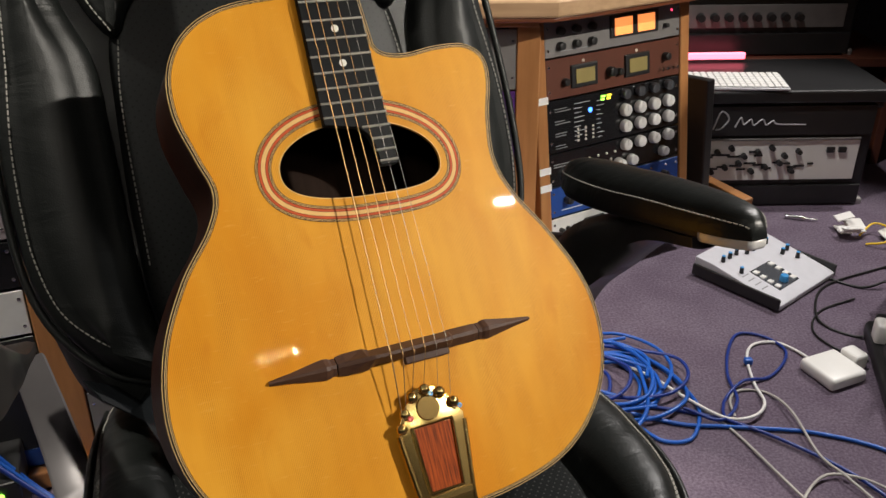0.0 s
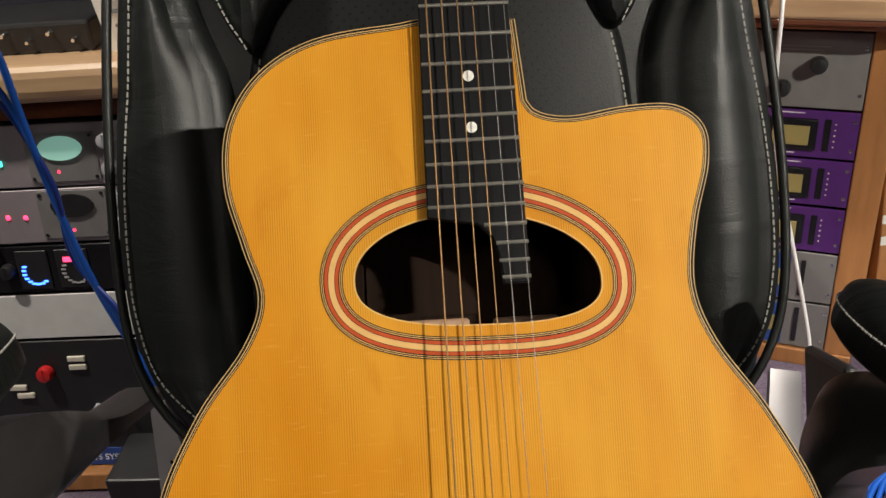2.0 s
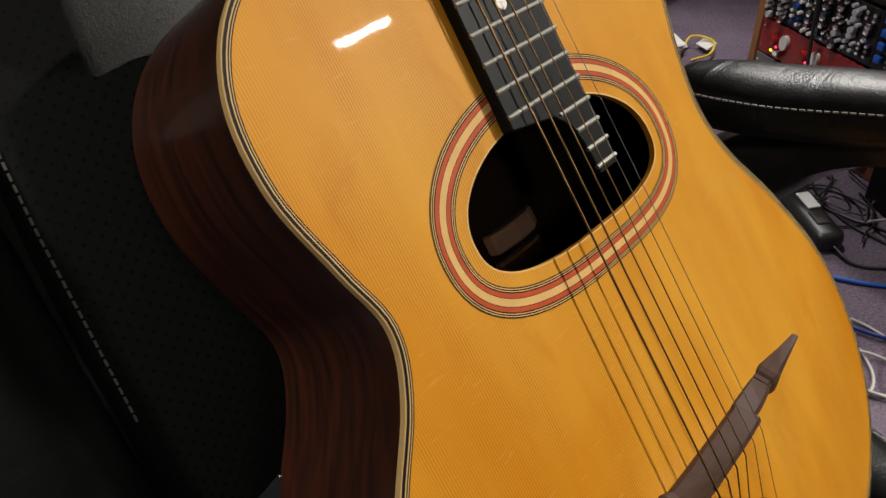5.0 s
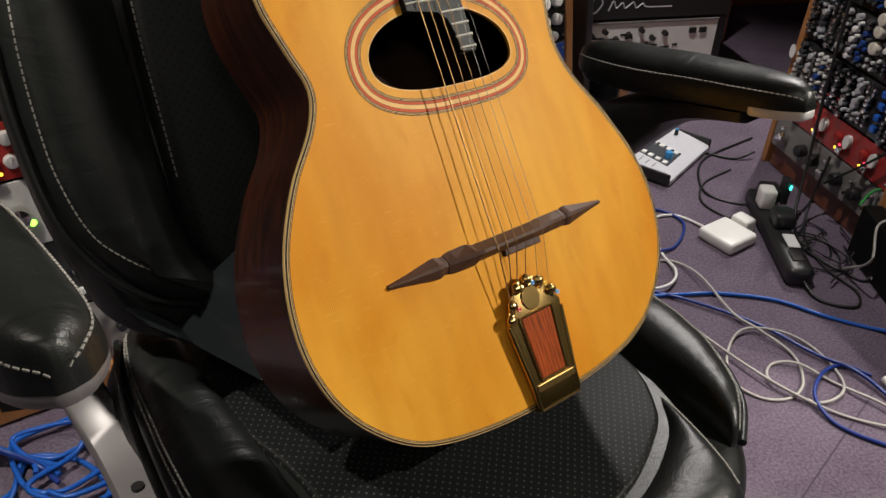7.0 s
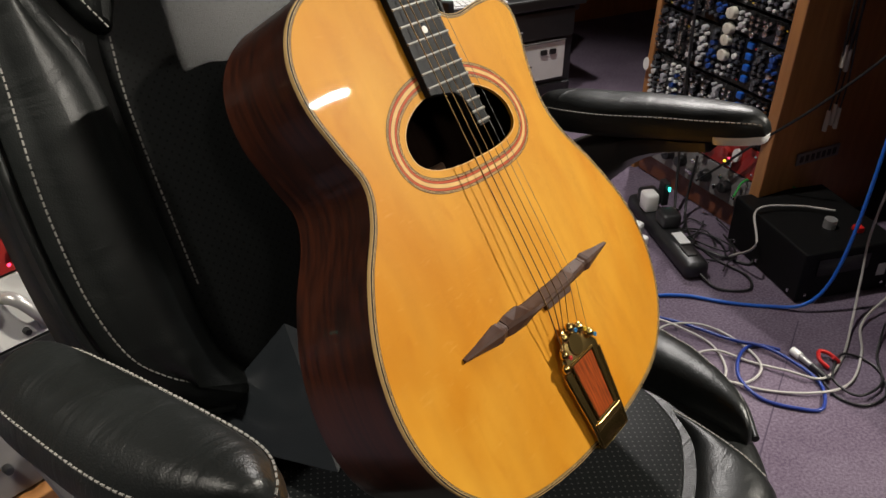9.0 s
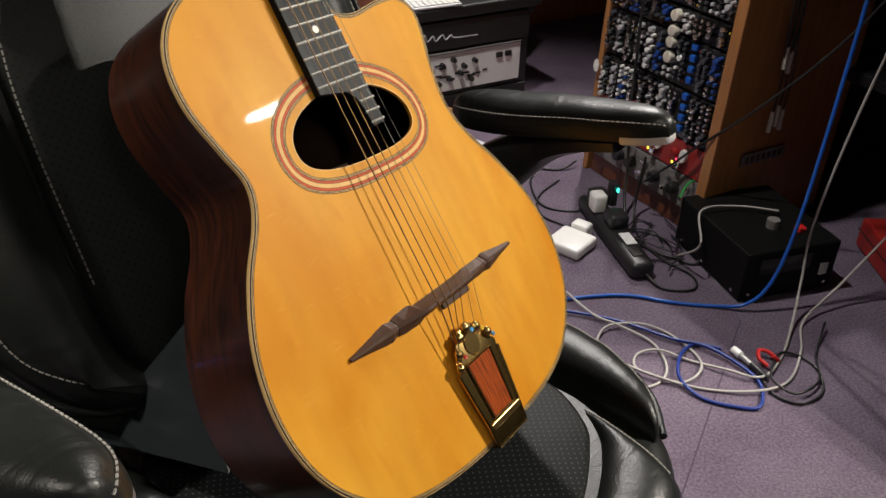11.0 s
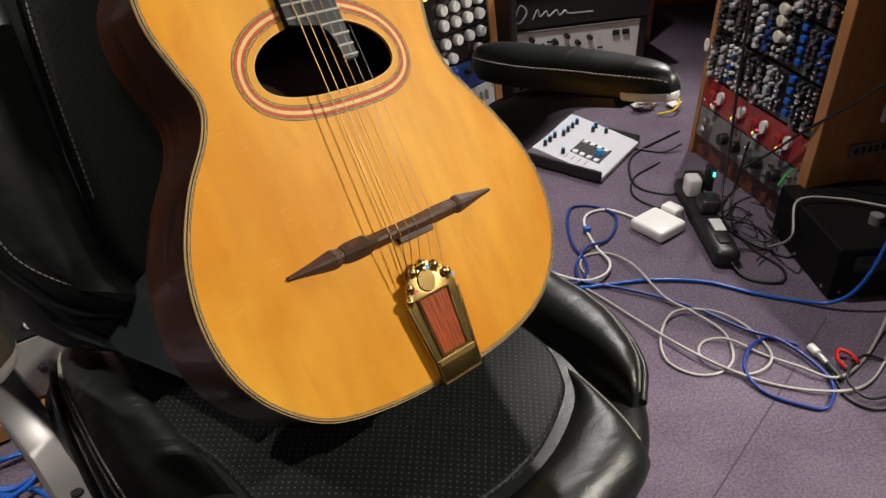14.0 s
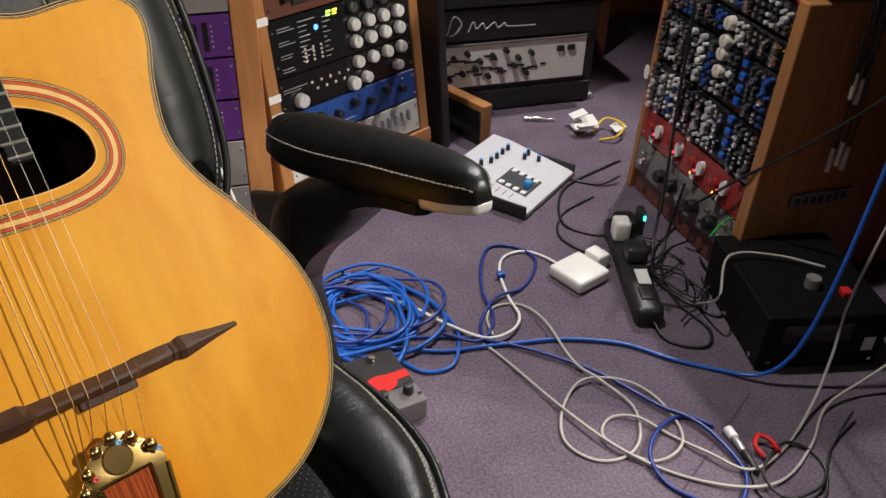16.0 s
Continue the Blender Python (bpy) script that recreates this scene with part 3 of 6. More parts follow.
    part("foot_plate", box_bm(0.046, 0.004, 0.012, (cx, -0.1385, zt - 0.006), 0.001), M_BRASS, tail)
    part("cross_bar", box_bm(0.044, 0.006, 0.002, (cx, -0.121, zt + 0.0008), 0.0008), M_BRASS, tail)
    part("medallion", cyl_bm(0.0105, 0.0012, (cx, -0.0495, zt), 24, 0.0095), M_BRASS, tail, smooth=40)
    beads = [M_REDPLASTIC, M_REDPLASTIC, M_BEADBLUE, M_BEADBLUE, M_BEADYEL, M_BEADBLUE]
    knobs = [(-0.0265, -0.0605), (-0.0215, -0.0500), (-0.0120, -0.0385), (0.0, -0.0345), (0.0125, -0.0395), (0.0225, -0.0500)]
    for i, (x, y) in enumerate(knobs):
        b = bmesh.new()
        bmesh.ops.create_uvsphere(b, u_segments=14, v_segments=9, radius=0.0048)
        bmesh.ops.scale(b, vec=(1, 1, 0.8), verts=b.verts)
        bmesh.ops.translate(b, vec=(x + cx, y, zt + 0.0015), verts=b.verts)
        part("boss", b, M_BRASS, tail, smooth=60)
        if i in (1, 3, 4, 5):
            b = tube_bm([(x + cx + 0.0035 + 0.0014 * math.cos(a * math.pi / 4), y - 0.0042 + 0.0014 * math.sin(a * math.pi / 4), zt + 0.0042) for a in range(8)], 0.0008, 6, 2, True, True)
            part("ball_end", b, beads[i], tail, smooth=60)

    # strings
    gauges = (0.00056, 0.00048, 0.00040, 0.00032, 0.00022, 0.00018)
    for i in range(6):
        f = i - 2.5
        xb, xn = f * 0.0100 + 0.0030, f * 0.0078 - 0.0030
        pts = [(xn, nut, fz + 0.003), (xb, SADDLE, TOP + 0.0195), (knobs[i][0] * 0.92 + cx, knobs[i][1] + 0.004, zt + 0.003)]
        part("string", tube_bm(pts, gauges[i], 6, 1, False), M_STRING if i < 4 else M_PLAIN, g)
    return g


build_guitar()

# ---- the chair: x to its right, y backwards, z up ----
CHAIR = pose(-0.09, 0.64, 0, 0, 0, 24)
LEAN_BACK = radians(24)
RTILT = 8.3


def pad_bm(loop, z0, z1, edge, rise=0.012, rings=6, wrinkle=0.0, spine=None):
    """An upholstered pad: a rounded edge and a softly crowned top."""
    bm = bmesh.new()
    n = len(loop)
    cx = sum((p.x for p in loop)) / n
    cy = sum((p.y for p in loop)) / n
    levels = [(edge * 0.35, z0), (0.0, z0 + min(edge * 0.3, (z1 - z0) * 0.3)), (0.0, z1 - edge)]
    for k in range(1, 6):
        a = k / 5 * math.pi / 2
        levels.append((edge * (1 - math.cos(a)), z1 - edge + edge * math.sin(a)))
    prev = None
    for inset, z in levels:
        lp = offset_loop(loop, -inset) if inset else loop
        ring = [bm.verts.new((p.x, p.y, z)) for p in lp]
        if prev:
            for i in range(n):
                bm.faces.new((prev[i], prev[(i + 1) % n], ring[(i + 1) % n], ring[i]))
        else:
            bm.faces.new(ring[::-1])
        prev = ring
    base = offset_loop(loop, -edge)
    if spine:
        line = spline([(*q, 0) for q in spine], 12, False)
        mid = [min(line, key=lambda q: (q.x - p.x) ** 2 + (q.y - p.y) ** 2) for p in base]
        for k in range(1, rings + 1):
            s = 1 - k / rings
            ring = [bm.verts.new((q.x + (p.x - q.x) * s, q.y + (p.y - q.y) * s, z1 + rise * (1 - s * s))) for p, q in zip(base, mid)]
            for i in range(n):
                bm.faces.new((prev[i], prev[(i + 1) % n], ring[(i + 1) % n], ring[i]))
            prev = ring
        bmesh.ops.remove_doubles(bm, verts=bm.verts[:], dist=0.0004)
        rings = 0
    for k in range(1, rings + 1):
        s = 1 - k / rings
        if s > 0:
            ring = [bm.verts.new((cx + (p.x - cx) * s, cy + (p.y - cy) * s, z1 + rise * (1 - s * s))) for p in base]
            for i in range(n):
                bm.faces.new((prev[i], prev[(i + 1) % n], ring[(i + 1) % n], ring[i]))
            prev = ring
        else:
            c = bm.verts.new((cx, cy, z1 + rise))
            for i in range(n):
                bm.faces.new((prev[i], prev[(i + 1) % n], c))
    if wrinkle:
        for v in bm.verts:
            v.co.z += wrinkle * noise.noise(Vector((v.co.x * 9, v.co.y * 26, 3.1)))
    bmesh.ops.recalc_face_normals(bm, faces=bm.faces[:])
    return bm


def strip_bm(side_a, side_b, zb, zt, wrinkle, pucker, ns=56, nf=16, low=0.55, fall=0.0, lift=0.0, blunt=7):
    """A stuffed strip between two seams; returns the mesh and a function giving its surface."""
    ca, cb = spline([(*q, 0) for q in side_a], 12, False), spline([(*q, 0) for q in side_b], 12, False)

    def on(curve, s):
        i = min(s, 0.9999) * (len(curve) - 1)
        return curve[int(i)].lerp(curve[int(i) + 1], i % 1)

    def at(s, f, lift=0.0006):
        p = on(ca, s).lerp(on(cb, s), f)
        e = (1 - abs(2 * s - 1) ** blunt) ** 0.5
        h = max(0.0, 1 - abs(2 * f - 1) ** 2.6) ** 0.5
        z0 = zb + lift * max(0.0, 1 - 2 * f)
        z = z0 + (zt - z0) * (1 - fall * s) * (low + (1 - low) * e) * h
        z += wrinkle * h * noise.noise(Vector((p.x * 14, p.y * 22, 1.7)))
        z += pucker * noise.noise(Vector((s * 34, f * 2, 5.0))) * math.exp(-((f - 0.82) / 0.14) ** 2)
        return Vector((p.x, p.y, z + lift))

    bm = bmesh.new()
    fs = [0.5 - 0.5 * math.cos(math.pi * k / nf) for k in range(nf + 1)]
    g = [[bm.verts.new(at(i / ns, f, 0.0)) for f in fs] for i in range(ns + 1)]
    for i in range(ns):
        for k in range(nf):
            bm.faces.new((g[i][k], g[i + 1][k], g[i + 1][k + 1], g[i][k + 1]))
        bm.faces.new((g[i][0], g[i][nf], g[i + 1][nf], g[i + 1][0]))
    bm.faces.new(g[0])
    bm.faces.new(g[ns][::-1])
    bmesh.ops.recalc_face_normals(bm, faces=bm.faces[:])
    return bm, at


def loop2(points, per=6):
    return [Vector((p.x, p.y)) for p in spline([(*p, 0) for p in points], per)]


def perforated(name, pitch, along, gloss):
    """Black leather with a grid of small punched holes."""
    m = material(name, (0.009, 0.010, 0.010), 0.40, grain=0.3, grain_scale=40, second=(0.011, 0.011, 0.011), bump=0.14, bump_scale=850, spec=gloss)
    nt = m.node_tree
    p = nt.nodes["Principled BSDF"]
    co = nt.nodes.new("ShaderNodeTexCoord")
    vor = nt.nodes.new("ShaderNodeTexVoronoi")
    vor.voronoi_dimensions = "2D"
    vor.inputs["Scale"].default_value = 1 / pitch
    vor.inputs["Randomness"].default_value = 0.0
    mp = nt.nodes.new("ShaderNodeMapping")
    mp.inputs["Rotation"].default_value = (0, 0, radians(45))
    nt.links.new(co.outputs["Object"], mp.inputs["Vector"])
    nt.links.new(mp.outputs[0], vor.inputs["Vector"])
    th = nt.nodes.new("ShaderNodeMath")
    th.operation = "LESS_THAN"
    th.inputs[1].default_value = 0.15
    nt.links.new(vor.outputs["Distance"], th.inputs[0])
    mix = nt.nodes.new("ShaderNodeMix")
    mix.data_type = "RGBA"
    old = p.inputs["Base Color"].links[0].from_socket
    nt.links.new(old, mix.inputs["A"])
    mix.inputs["B"].default_value = along
    nt.links.new(th.outputs[0], mix.inputs["Factor"])
    nt.links.new(mix.outputs["Result"], p.inputs["Base Color"])
    return m


M_PERF = perforated("perforated_leather", 0.0070, (0.002, 0.002, 0.002, 1), 0.18)
M_PERFSEAT = perforated("perforated_seat_leather", 0.0062, (0.055, 0.055, 0.053, 1), 0.07)


def build_chair():
    c = thing("office_chair", CHAIR, "black leather office chair with white stitching, holding a guitar", "chair")
    # seat
    outline = loop2([(-0.232, 0.275), (-0.254, 0.06), (-0.250, -0.08), (-0.225, -0.18), (-0.14, -0.242), (0.0, -0.257), (0.09, -0.250), (0.172, -0.217), (0.225, -0.168),
                     (0.264, -0.115), (0.289, -0.05), (0.292, 0.08), (0.262, 0.275), (0.0, 0.30)])
    part("seat_shell", plate_bm(offset_loop(outline, -0.03), 0.375, 0.402, 0.008), M_GREYPLASTIC, c)
    part("seat", pad_bm(outline, 0.395, 0.458, 0.036, 0.006, 8, 0.003), M_LEATHER, c, smooth=50)
    part("seat_panel", pad_bm(loop2([(-0.162, 0.20), (-0.168, 0.0), (-0.166, -0.10), (-0.125, -0.148), (-0.033, -0.176), (0.052, -0.171), (0.121, -0.143), (0.154, -0.116), (0.181, -0.058), (0.182, 0.05), (0.172, 0.20)]), 0.45, 0.466, 0.006, 0.008, 5), M_PERFSEAT, c, "perforated leather seat panel", smooth=50)
    A = [(-0.166, -0.085), (-0.126, -0.147), (-0.033, -0.175), (0.052, -0.170), (0.121, -0.142), (0.154, -0.114), (0.183, -0.058)]
    B = [(-0.238, -0.150), (-0.170, -0.217), (-0.040, -0.252), (0.040, -0.256), (0.095, -0.250), (0.125, -0.244), (0.150, -0.234)]
    bm, at = strip_bm(A, B, 0.428, 0.470, 0.0008, 0.0, lift=0.037)
    roll = part("front_roll", bm, M_LEATHER, c, smooth=60)
    for ss in (0.985, 0.965):
        part("stitching", stitch_bm([at(ss, f / 10) for f in range(1, 10)], 0.0056, 0.0042, 0.0008, 3), M_THREAD, roll)
    part("seam", tube_bm([at(k / 16, 0.03) + Vector((0, 0, 0.003)) for k in range(17)], 0.0016, 6, 3), M_BLACK, roll, smooth=60)
    IN = [(0.172, 0.275), (0.180, 0.20), (0.183, 0.05), (0.184, -0.06), (0.180, -0.125), (0.173, -0.188)]
    OUT = [(0.236, 0.275), (0.262, 0.20), (0.283, 0.06), (0.285, -0.016), (0.272, -0.085), (0.235, -0.152), (0.186, -0.190)]
    for sx in (1.0, -0.93):
        bm, at = strip_bm([(x * sx, y) for x, y in IN], [(x * sx, y) for x, y in OUT], 0.430, 0.490, 0.0015, 0.0028, lift=0.030)
        bo = part("seat_bolster", bm, M_LEATHER, c, "puckered leather seat bolster", smooth=60)
        for f in (0.865, 0.905):
            part("stitching", stitch_bm([at(0.02 + 0.96 * k / 24, f, 0.0015) for k in range(25)], 0.0058, 0.0044, 0.0009, 4), M_THREAD, bo)
        part("piping", tube_bm([Vector((x * sx * 1.012, y - 0.002, 0.456)) for x, y in OUT], 0.0045, 8, 5), M_LEATHER, bo, smooth=60)
    # back, in a frame that leans: x right, y up along the back, z to the front
    bk = new("backrest")
    bk.empty_display_size = 0.05
    bk.parent = c
    sn, cs = math.sin(LEAN_BACK), math.cos(LEAN_BACK)
    bk.matrix_local = Matrix(((1, 0, 0, 0), (0, sn, -cs, 0.14), (0, cs, sn, 0.50), (0, 0, 0, 1)))
    shell = loop2([(-0.205, 0.03), (-0.254, 0.12), (-0.266, 0.25), (-0.256, 0.42), (-0.235, 0.62), (-0.20, 0.74), (0, 0.78), (0.20, 0.74), (0.235, 0.62), (0.256, 0.42), (0.266, 0.25), (0.254, 0.12), (0.205, 0.03), (0, -0.03)])
    part("back_shell", pad_bm(shell, -0.085, -0.022, 0.03, 0.004, 3), M_LEATHERBACK, bk, smooth=50)
    for sgn in (-1, 1):
        lp = loop2([(sgn * x, y) for x, y in ((0.164, 0.375), (0.163, 0.30), (0.164, 0.20), (0.160, 0.12), (0.140, 0.065), (0.165, 0.055), (0.215, 0.085), (0.254, 0.150), (0.265, 0.22), (0.263, 0.30), (0.252, 0.40), (0.238, 0.52), (0.225, 0.63), (0.212, 0.62), (0.203, 0.52), (0.182, 0.43))])
        b = part("side_bolster", pad_bm(lp, -0.05, 0.000, 0.020, 0.013, 6, 0.002, spine=[(sgn * 0.205, 0.10), (sgn * 0.212, 0.20), (sgn * 0.212, 0.32), (sgn * 0.214, 0.42), (sgn * 0.221, 0.55)]), M_LEATHERBACK, bk, smooth=50)
        part("stitching", stitch_bm([(sgn * x, y, -0.0005) for x, y in ((0.222, 0.55), (0.232, 0.45), (0.240, 0.38), (0.2455, 0.345), (0.2515, 0.30), (0.2545, 0.25), (0.2535, 0.20), (0.2425, 0.15), (0.220, 0.118), (0.188, 0.090))]), M_THREAD, b)
        part("stitching", stitch_bm([(sgn * x, y, -0.0135) for x, y in ((0.139, 0.39), (0.146, 0.35), (0.150, 0.30), (0.152, 0.24), (0.154, 0.17))]), M_THREAD, bk)
        part("edge_piping", tube_bm([(sgn * x, y, -0.012) for x, y in ((0.215, 0.67), (0.243, 0.52), (0.259, 0.40), (0.2685, 0.25), (0.259, 0.150), (0.217, 0.083), (0.16, 0.052))], 0.004, 8), M_LEATHERBACK, b, smooth=60)
    part("back_panel", pad_bm(loop2([(-0.148, 0.40), (-0.158, 0.32), (-0.164, 0.20), (-0.156, 0.10), (-0.10, 0.05), (0, 0.04), (0.10, 0.05), (0.156, 0.10), (0.164, 0.20), (0.158, 0.32), (0.148, 0.40), (0.115, 0.46), (0.07, 0.50), (0, 0.515), (-0.07, 0.50), (-0.115, 0.46)]), -0.06, -0.012, 0.018, 0.010, 5), M_PERF, bk, "perforated leather back panel", smooth=50)
    part("headrest", pad_bm(loop2([(-0.142, 0.395), (-0.120, 0.425), (-0.07, 0.475), (0, 0.49), (0.07, 0.475), (0.120, 0.425), (0.142, 0.395), (0.168, 0.435), (0.192, 0.52), (0.200, 0.62), (0.185, 0.69), (0.12, 0.735), (0, 0.745), (-0.12, 0.735), (-0.185, 0.69), (-0.200, 0.62), (-0.192, 0.52), (-0.168, 0.435)]), -0.06, 0.004, 0.014, 0.030, 5, spine=[(-0.13, 0.56), (0.0, 0.62), (0.13, 0.56)]), M_LEATHERBACK, bk, smooth=50)
    for sgn in (-1, 1):
        part("stitching", stitch_bm([(sgn * 0.146, 0.400, 0.002), (sgn * 0.164, 0.437, 0.004), (sgn * 0.187, 0.52, 0.004)]), M_THREAD, bk)
    # arms: a pad on a metal trim and a sweeping bracket
    RIGHT = (((0.272, 0.152), (0.254, 0.125), (0.252, 0.070), (0.269, -0.010), (0.283, -0.072), (0.298, -0.099)), ((0.288, 0.154), (0.317, 0.125), (0.330, 0.070), (0.341, -0.012), (0.333, -0.072), (0.314, -0.100)))
    LEFT = (((-0.322, 0.165), (-0.306, 0.145), (-0.304, 0.030), (-0.307, -0.046), (-0.322, -0.074), (-0.336, -0.081)), ((-0.346, 0.165), (-0.374, 0.145), (-0.381, 0.070), (-0.380, -0.005), (-0.364, -0.060), (-0.344, -0.081)))
    for sgn, shape, zt in ((1, RIGHT, 0.7535), (-1, LEFT, 0.745)):
        arm = new("armrest")
        arm.empty_display_size = 0.05
        arm.parent = c
        tilt = 9 if sgn < 0 else RTILT
        arm.matrix_local = Matrix.Translation((0, 0.06 if sgn < 0 else -0.10, zt)) @ Matrix.Rotation(radians(-tilt), 4, "X") @ Matrix.Translation((0, -0.06 if sgn < 0 else 0.10, -zt))
        side_a, side_b = shape
        lp = [Vector((q.x, q.y)) for q in spline([(*q, 0) for q in side_a], 8, False) + spline([(*q, 0) for q in side_b], 8, False)[::-1]]
        slim = 0.014 if sgn > 0 else 0.004
        bm, at = strip_bm(side_a, side_b, zt - 0.040 + slim, zt + 0.004, 0.0012, 0.0, 60, 20, 0.40, 0.18, blunt=4)
        pad = part("arm_pad", bm, M_LEATHER, arm, "padded black leather armrest", smooth=50)
        for f in (0.052, 0.948):
            part("stitching", stitch_bm([at(0.02 + 0.96 * k / 30, f, 0.0016) for k in range(31)], 0.0052, 0.0036, 0.00065, 3), M_THREAD, pad)
        part("pad_base", plate_bm(offset_loop(lp, -0.003), zt - 0.048 + slim, zt - 0.037 + slim, 0.003), M_BLACK, arm, smooth=40)
        front = min(q.y for q in lp) + 0.050
        part("trim", plate_bm([q for q in lp if q.y < front], zt - 0.050 + slim, zt - 0.038 + slim, 0.004), M_STRUT if sgn < 0 else M_KNOB, arm, "silver trim under the front of the pad", smooth=40)
        # bracket: a broad curved bar from under the pad back and down beside the seat
        bm = bmesh.new()
        path = spline([(-0.340, -0.035, zt - 0.056), (-0.330, 0.03, zt - 0.066), (-0.315, 0.10, 0.655), (-0.305, 0.18, 0.628), (-0.300, 0.25, 0.606), (-0.296, 0.31, 0.592)], 5, False) if sgn < 0 else spline([(sgn * 0.308, -0.045, zt - 0.040), (sgn * 0.304, 0.03, zt - 0.050), (sgn * 0.297, 0.09, zt - 0.080), (sgn * 0.292, 0.15, zt - 0.125), (sgn * 0.300, 0.195, zt - 0.20), (sgn * 0.306, 0.190, zt - 0.27), (sgn * 0.285, 0.17, zt - 0.335), (sgn * 0.22, 0.16, zt - 0.365)], 5, False)
        rs = []
        for i, p in enumerate(path):
            f = i / (len(path) - 1)
            w, h = 0.027 - 0.006 * f, 0.008 + 0.026 * math.sin(math.pi * min(1, f * 1.25)) ** 2
            t = (path[min(i + 1, len(path) - 1)] - path[max(i - 1, 0)]).normalized()
            side = Vector((1, 0, 0)) if abs(t.x) < 0.7 else Vector((0, 1, 0))
            up = side.cross(t).normalized()
            rs.append([bm.verts.new(p + side * a * w + up * b * h) for a, b in ((-1, -0.6), (-0.6, -1), (0.6, -1), (1, -0.6), (1, 0.6), (0.6, 1), (-0.6, 1), (-1, 0.6))])
        for a, b in zip(rs, rs[1:]):
            for i in range(8):
                bm.faces.new((a[i], a[(i + 1) % 8], b[(i + 1) % 8], b[i]))
        bm.faces.new(rs[0])
        bm.faces.new(rs[-1])
        bmesh.ops.recalc_face_normals(bm, faces=bm.faces[:])
        part("bracket", bm, M_GREYPLASTIC, arm, smooth=50)
        if sgn > 0:
            part("side_plate", box_bm(0.012, 0.085, 0.26, (sgn * 0.318, 0.225, zt - 0.25), 0.005, rot=Matrix.Rotation(radians(-14), 4, "X")), M_BLACK, arm)
        # silver strut beside the seat
        sh = 0.03 if sgn > 0 else 0.0
        bm = bmesh.new()
        rs = []
        for q, w in zip(spline([(sgn * 0.288 + sh, 0.345, 0.56), (sgn * 0.273 + sh, 0.29, 0.475), (sgn * 0.267 + sh, 0.22, 0.435), (sgn * 0.272 + sh, 0.12, 0.415), (sgn * 0.274 + sh, 0.0, 0.400)], 6, False), range(25)):
            k = 0.017 + 0.004 * math.sin(w / 8)
            rs.append([bm.verts.new(q + Vector((sgn * dx * k, 0, dz))) for dx, dz in ((-1, 0.006), (-0.85, 0.010), (0.85, 0.004), (1, 0.0), (1, -0.012), (-1, -0.008))])
        for ra, rb in zip(rs, rs[1:]):
            for i in range(6):
                bm.faces.new((ra[i], ra[(i + 1) % 6], rb[(i + 1) % 6], rb[i]))
        bm.faces.new(rs[0])
        bm.faces.new(rs[-1])
        bmesh.ops.recalc_face_normals(bm, faces=bm.faces[:])
        strut = part("strut", bm, M_STRUT, arm, "silver painted strut beside the seat", smooth=40)
        part("bolt", cyl_bm(0.006, 0.004, (sgn * 0.270 + sh, 0.17, 0.428), 14), M_BLACK, strut)
    # base
    part("gas_column", cyl_bm(0.028, 0.30, (0, 0, 0.10), 20), M_BLACK, c)
    part("mechanism", box_bm(0.16, 0.22, 0.05, (0, 0, 0.375), 0.01), M_BLACK, c)
    for k in range(5):
        a = radians(72 * k + 20)
        b = box_bm(0.29, 0.05, 0.035, (0.165, 0, 0.085), 0.012)
        bmesh.ops.rotate(b, cent=(0, 0, 0), matrix=Matrix.Rotation(a, 3, "Z"), verts=b.verts)
        leg = part("base_leg", b, M_BLACK, c)
        w = cyl_bm(0.028, 0.04, (0, 0, 0), 16, axis="X")
        bmesh.ops.translate(w, vec=(-0.02 + 0.29, 0, 0.029), verts=w.verts)
        bmesh.ops.rotate(w, cent=(0, 0, 0), matrix=Matrix.Rotation(a, 3, "Z"), verts=w.verts)
        part("castor", w, M_GLOSSBLACK, leg)
    return c


build_chair()


def build_sheet():
    """A thin plastic sheet with two creases, tucked behind the guitar."""
    sh = thing("plastic_sheet", CHAIR, "dark glossy plastic sheet tucked between guitar and backrest", "sheet")
    bm = bmesh.new()
    pts = [(-0.235, 0.166, 0.577), (-0.222, 0.150, 0.560), (-0.190, 0.144, 0.530), (-0.189, 0.199, 0.528), (-0.110, 0.165, 0.610), (-0.178, 0.036, 0.560), (-0.090, 0.060, 0.600)]
    v = [bm.verts.new(p) for p in pts]
    for f in ((0, 1, 2, 3), (3, 2, 4), (2, 5, 4), (5, 6, 4)):
        bm.faces.new([v[i] for i in f])
    bmesh.ops.recalc_face_normals(bm, faces=bm.faces[:])
    bmesh.ops.solidify(bm, geom=bm.faces[:], thickness=0.0015)
    part("film", bm, material("smoky_plastic", (0.012, 0.014, 0.016), 0.20, grain=0.3, grain_scale=25, bump=0.2, bump_scale=30), sh)


build_sheet()

# ---- studio gear ----
SHARED = {}
RNG = random.Random(7)


def shared(name, key, make, mat, parent, at, label=""):
    """An object on a mesh that alike pieces share."""
    if key not in SHARED:
        bm = make()
        for f in bm.faces:
            f.smooth = True
        for e in bm.edges:
            if len(e.link_faces) == 2 and e.calc_face_angle(0) > 0.6:
                e.smooth = False
        me = bpy.data.meshes.new(name)
        bm.to_mesh(me)
        bm.free()
        me.materials.append(mat)
        SHARED[key] = me
    ob = new(name, SHARED[key])
    ob.parent = parent
    ob.location = at
    if label:
        ob["label"] = label
    return ob


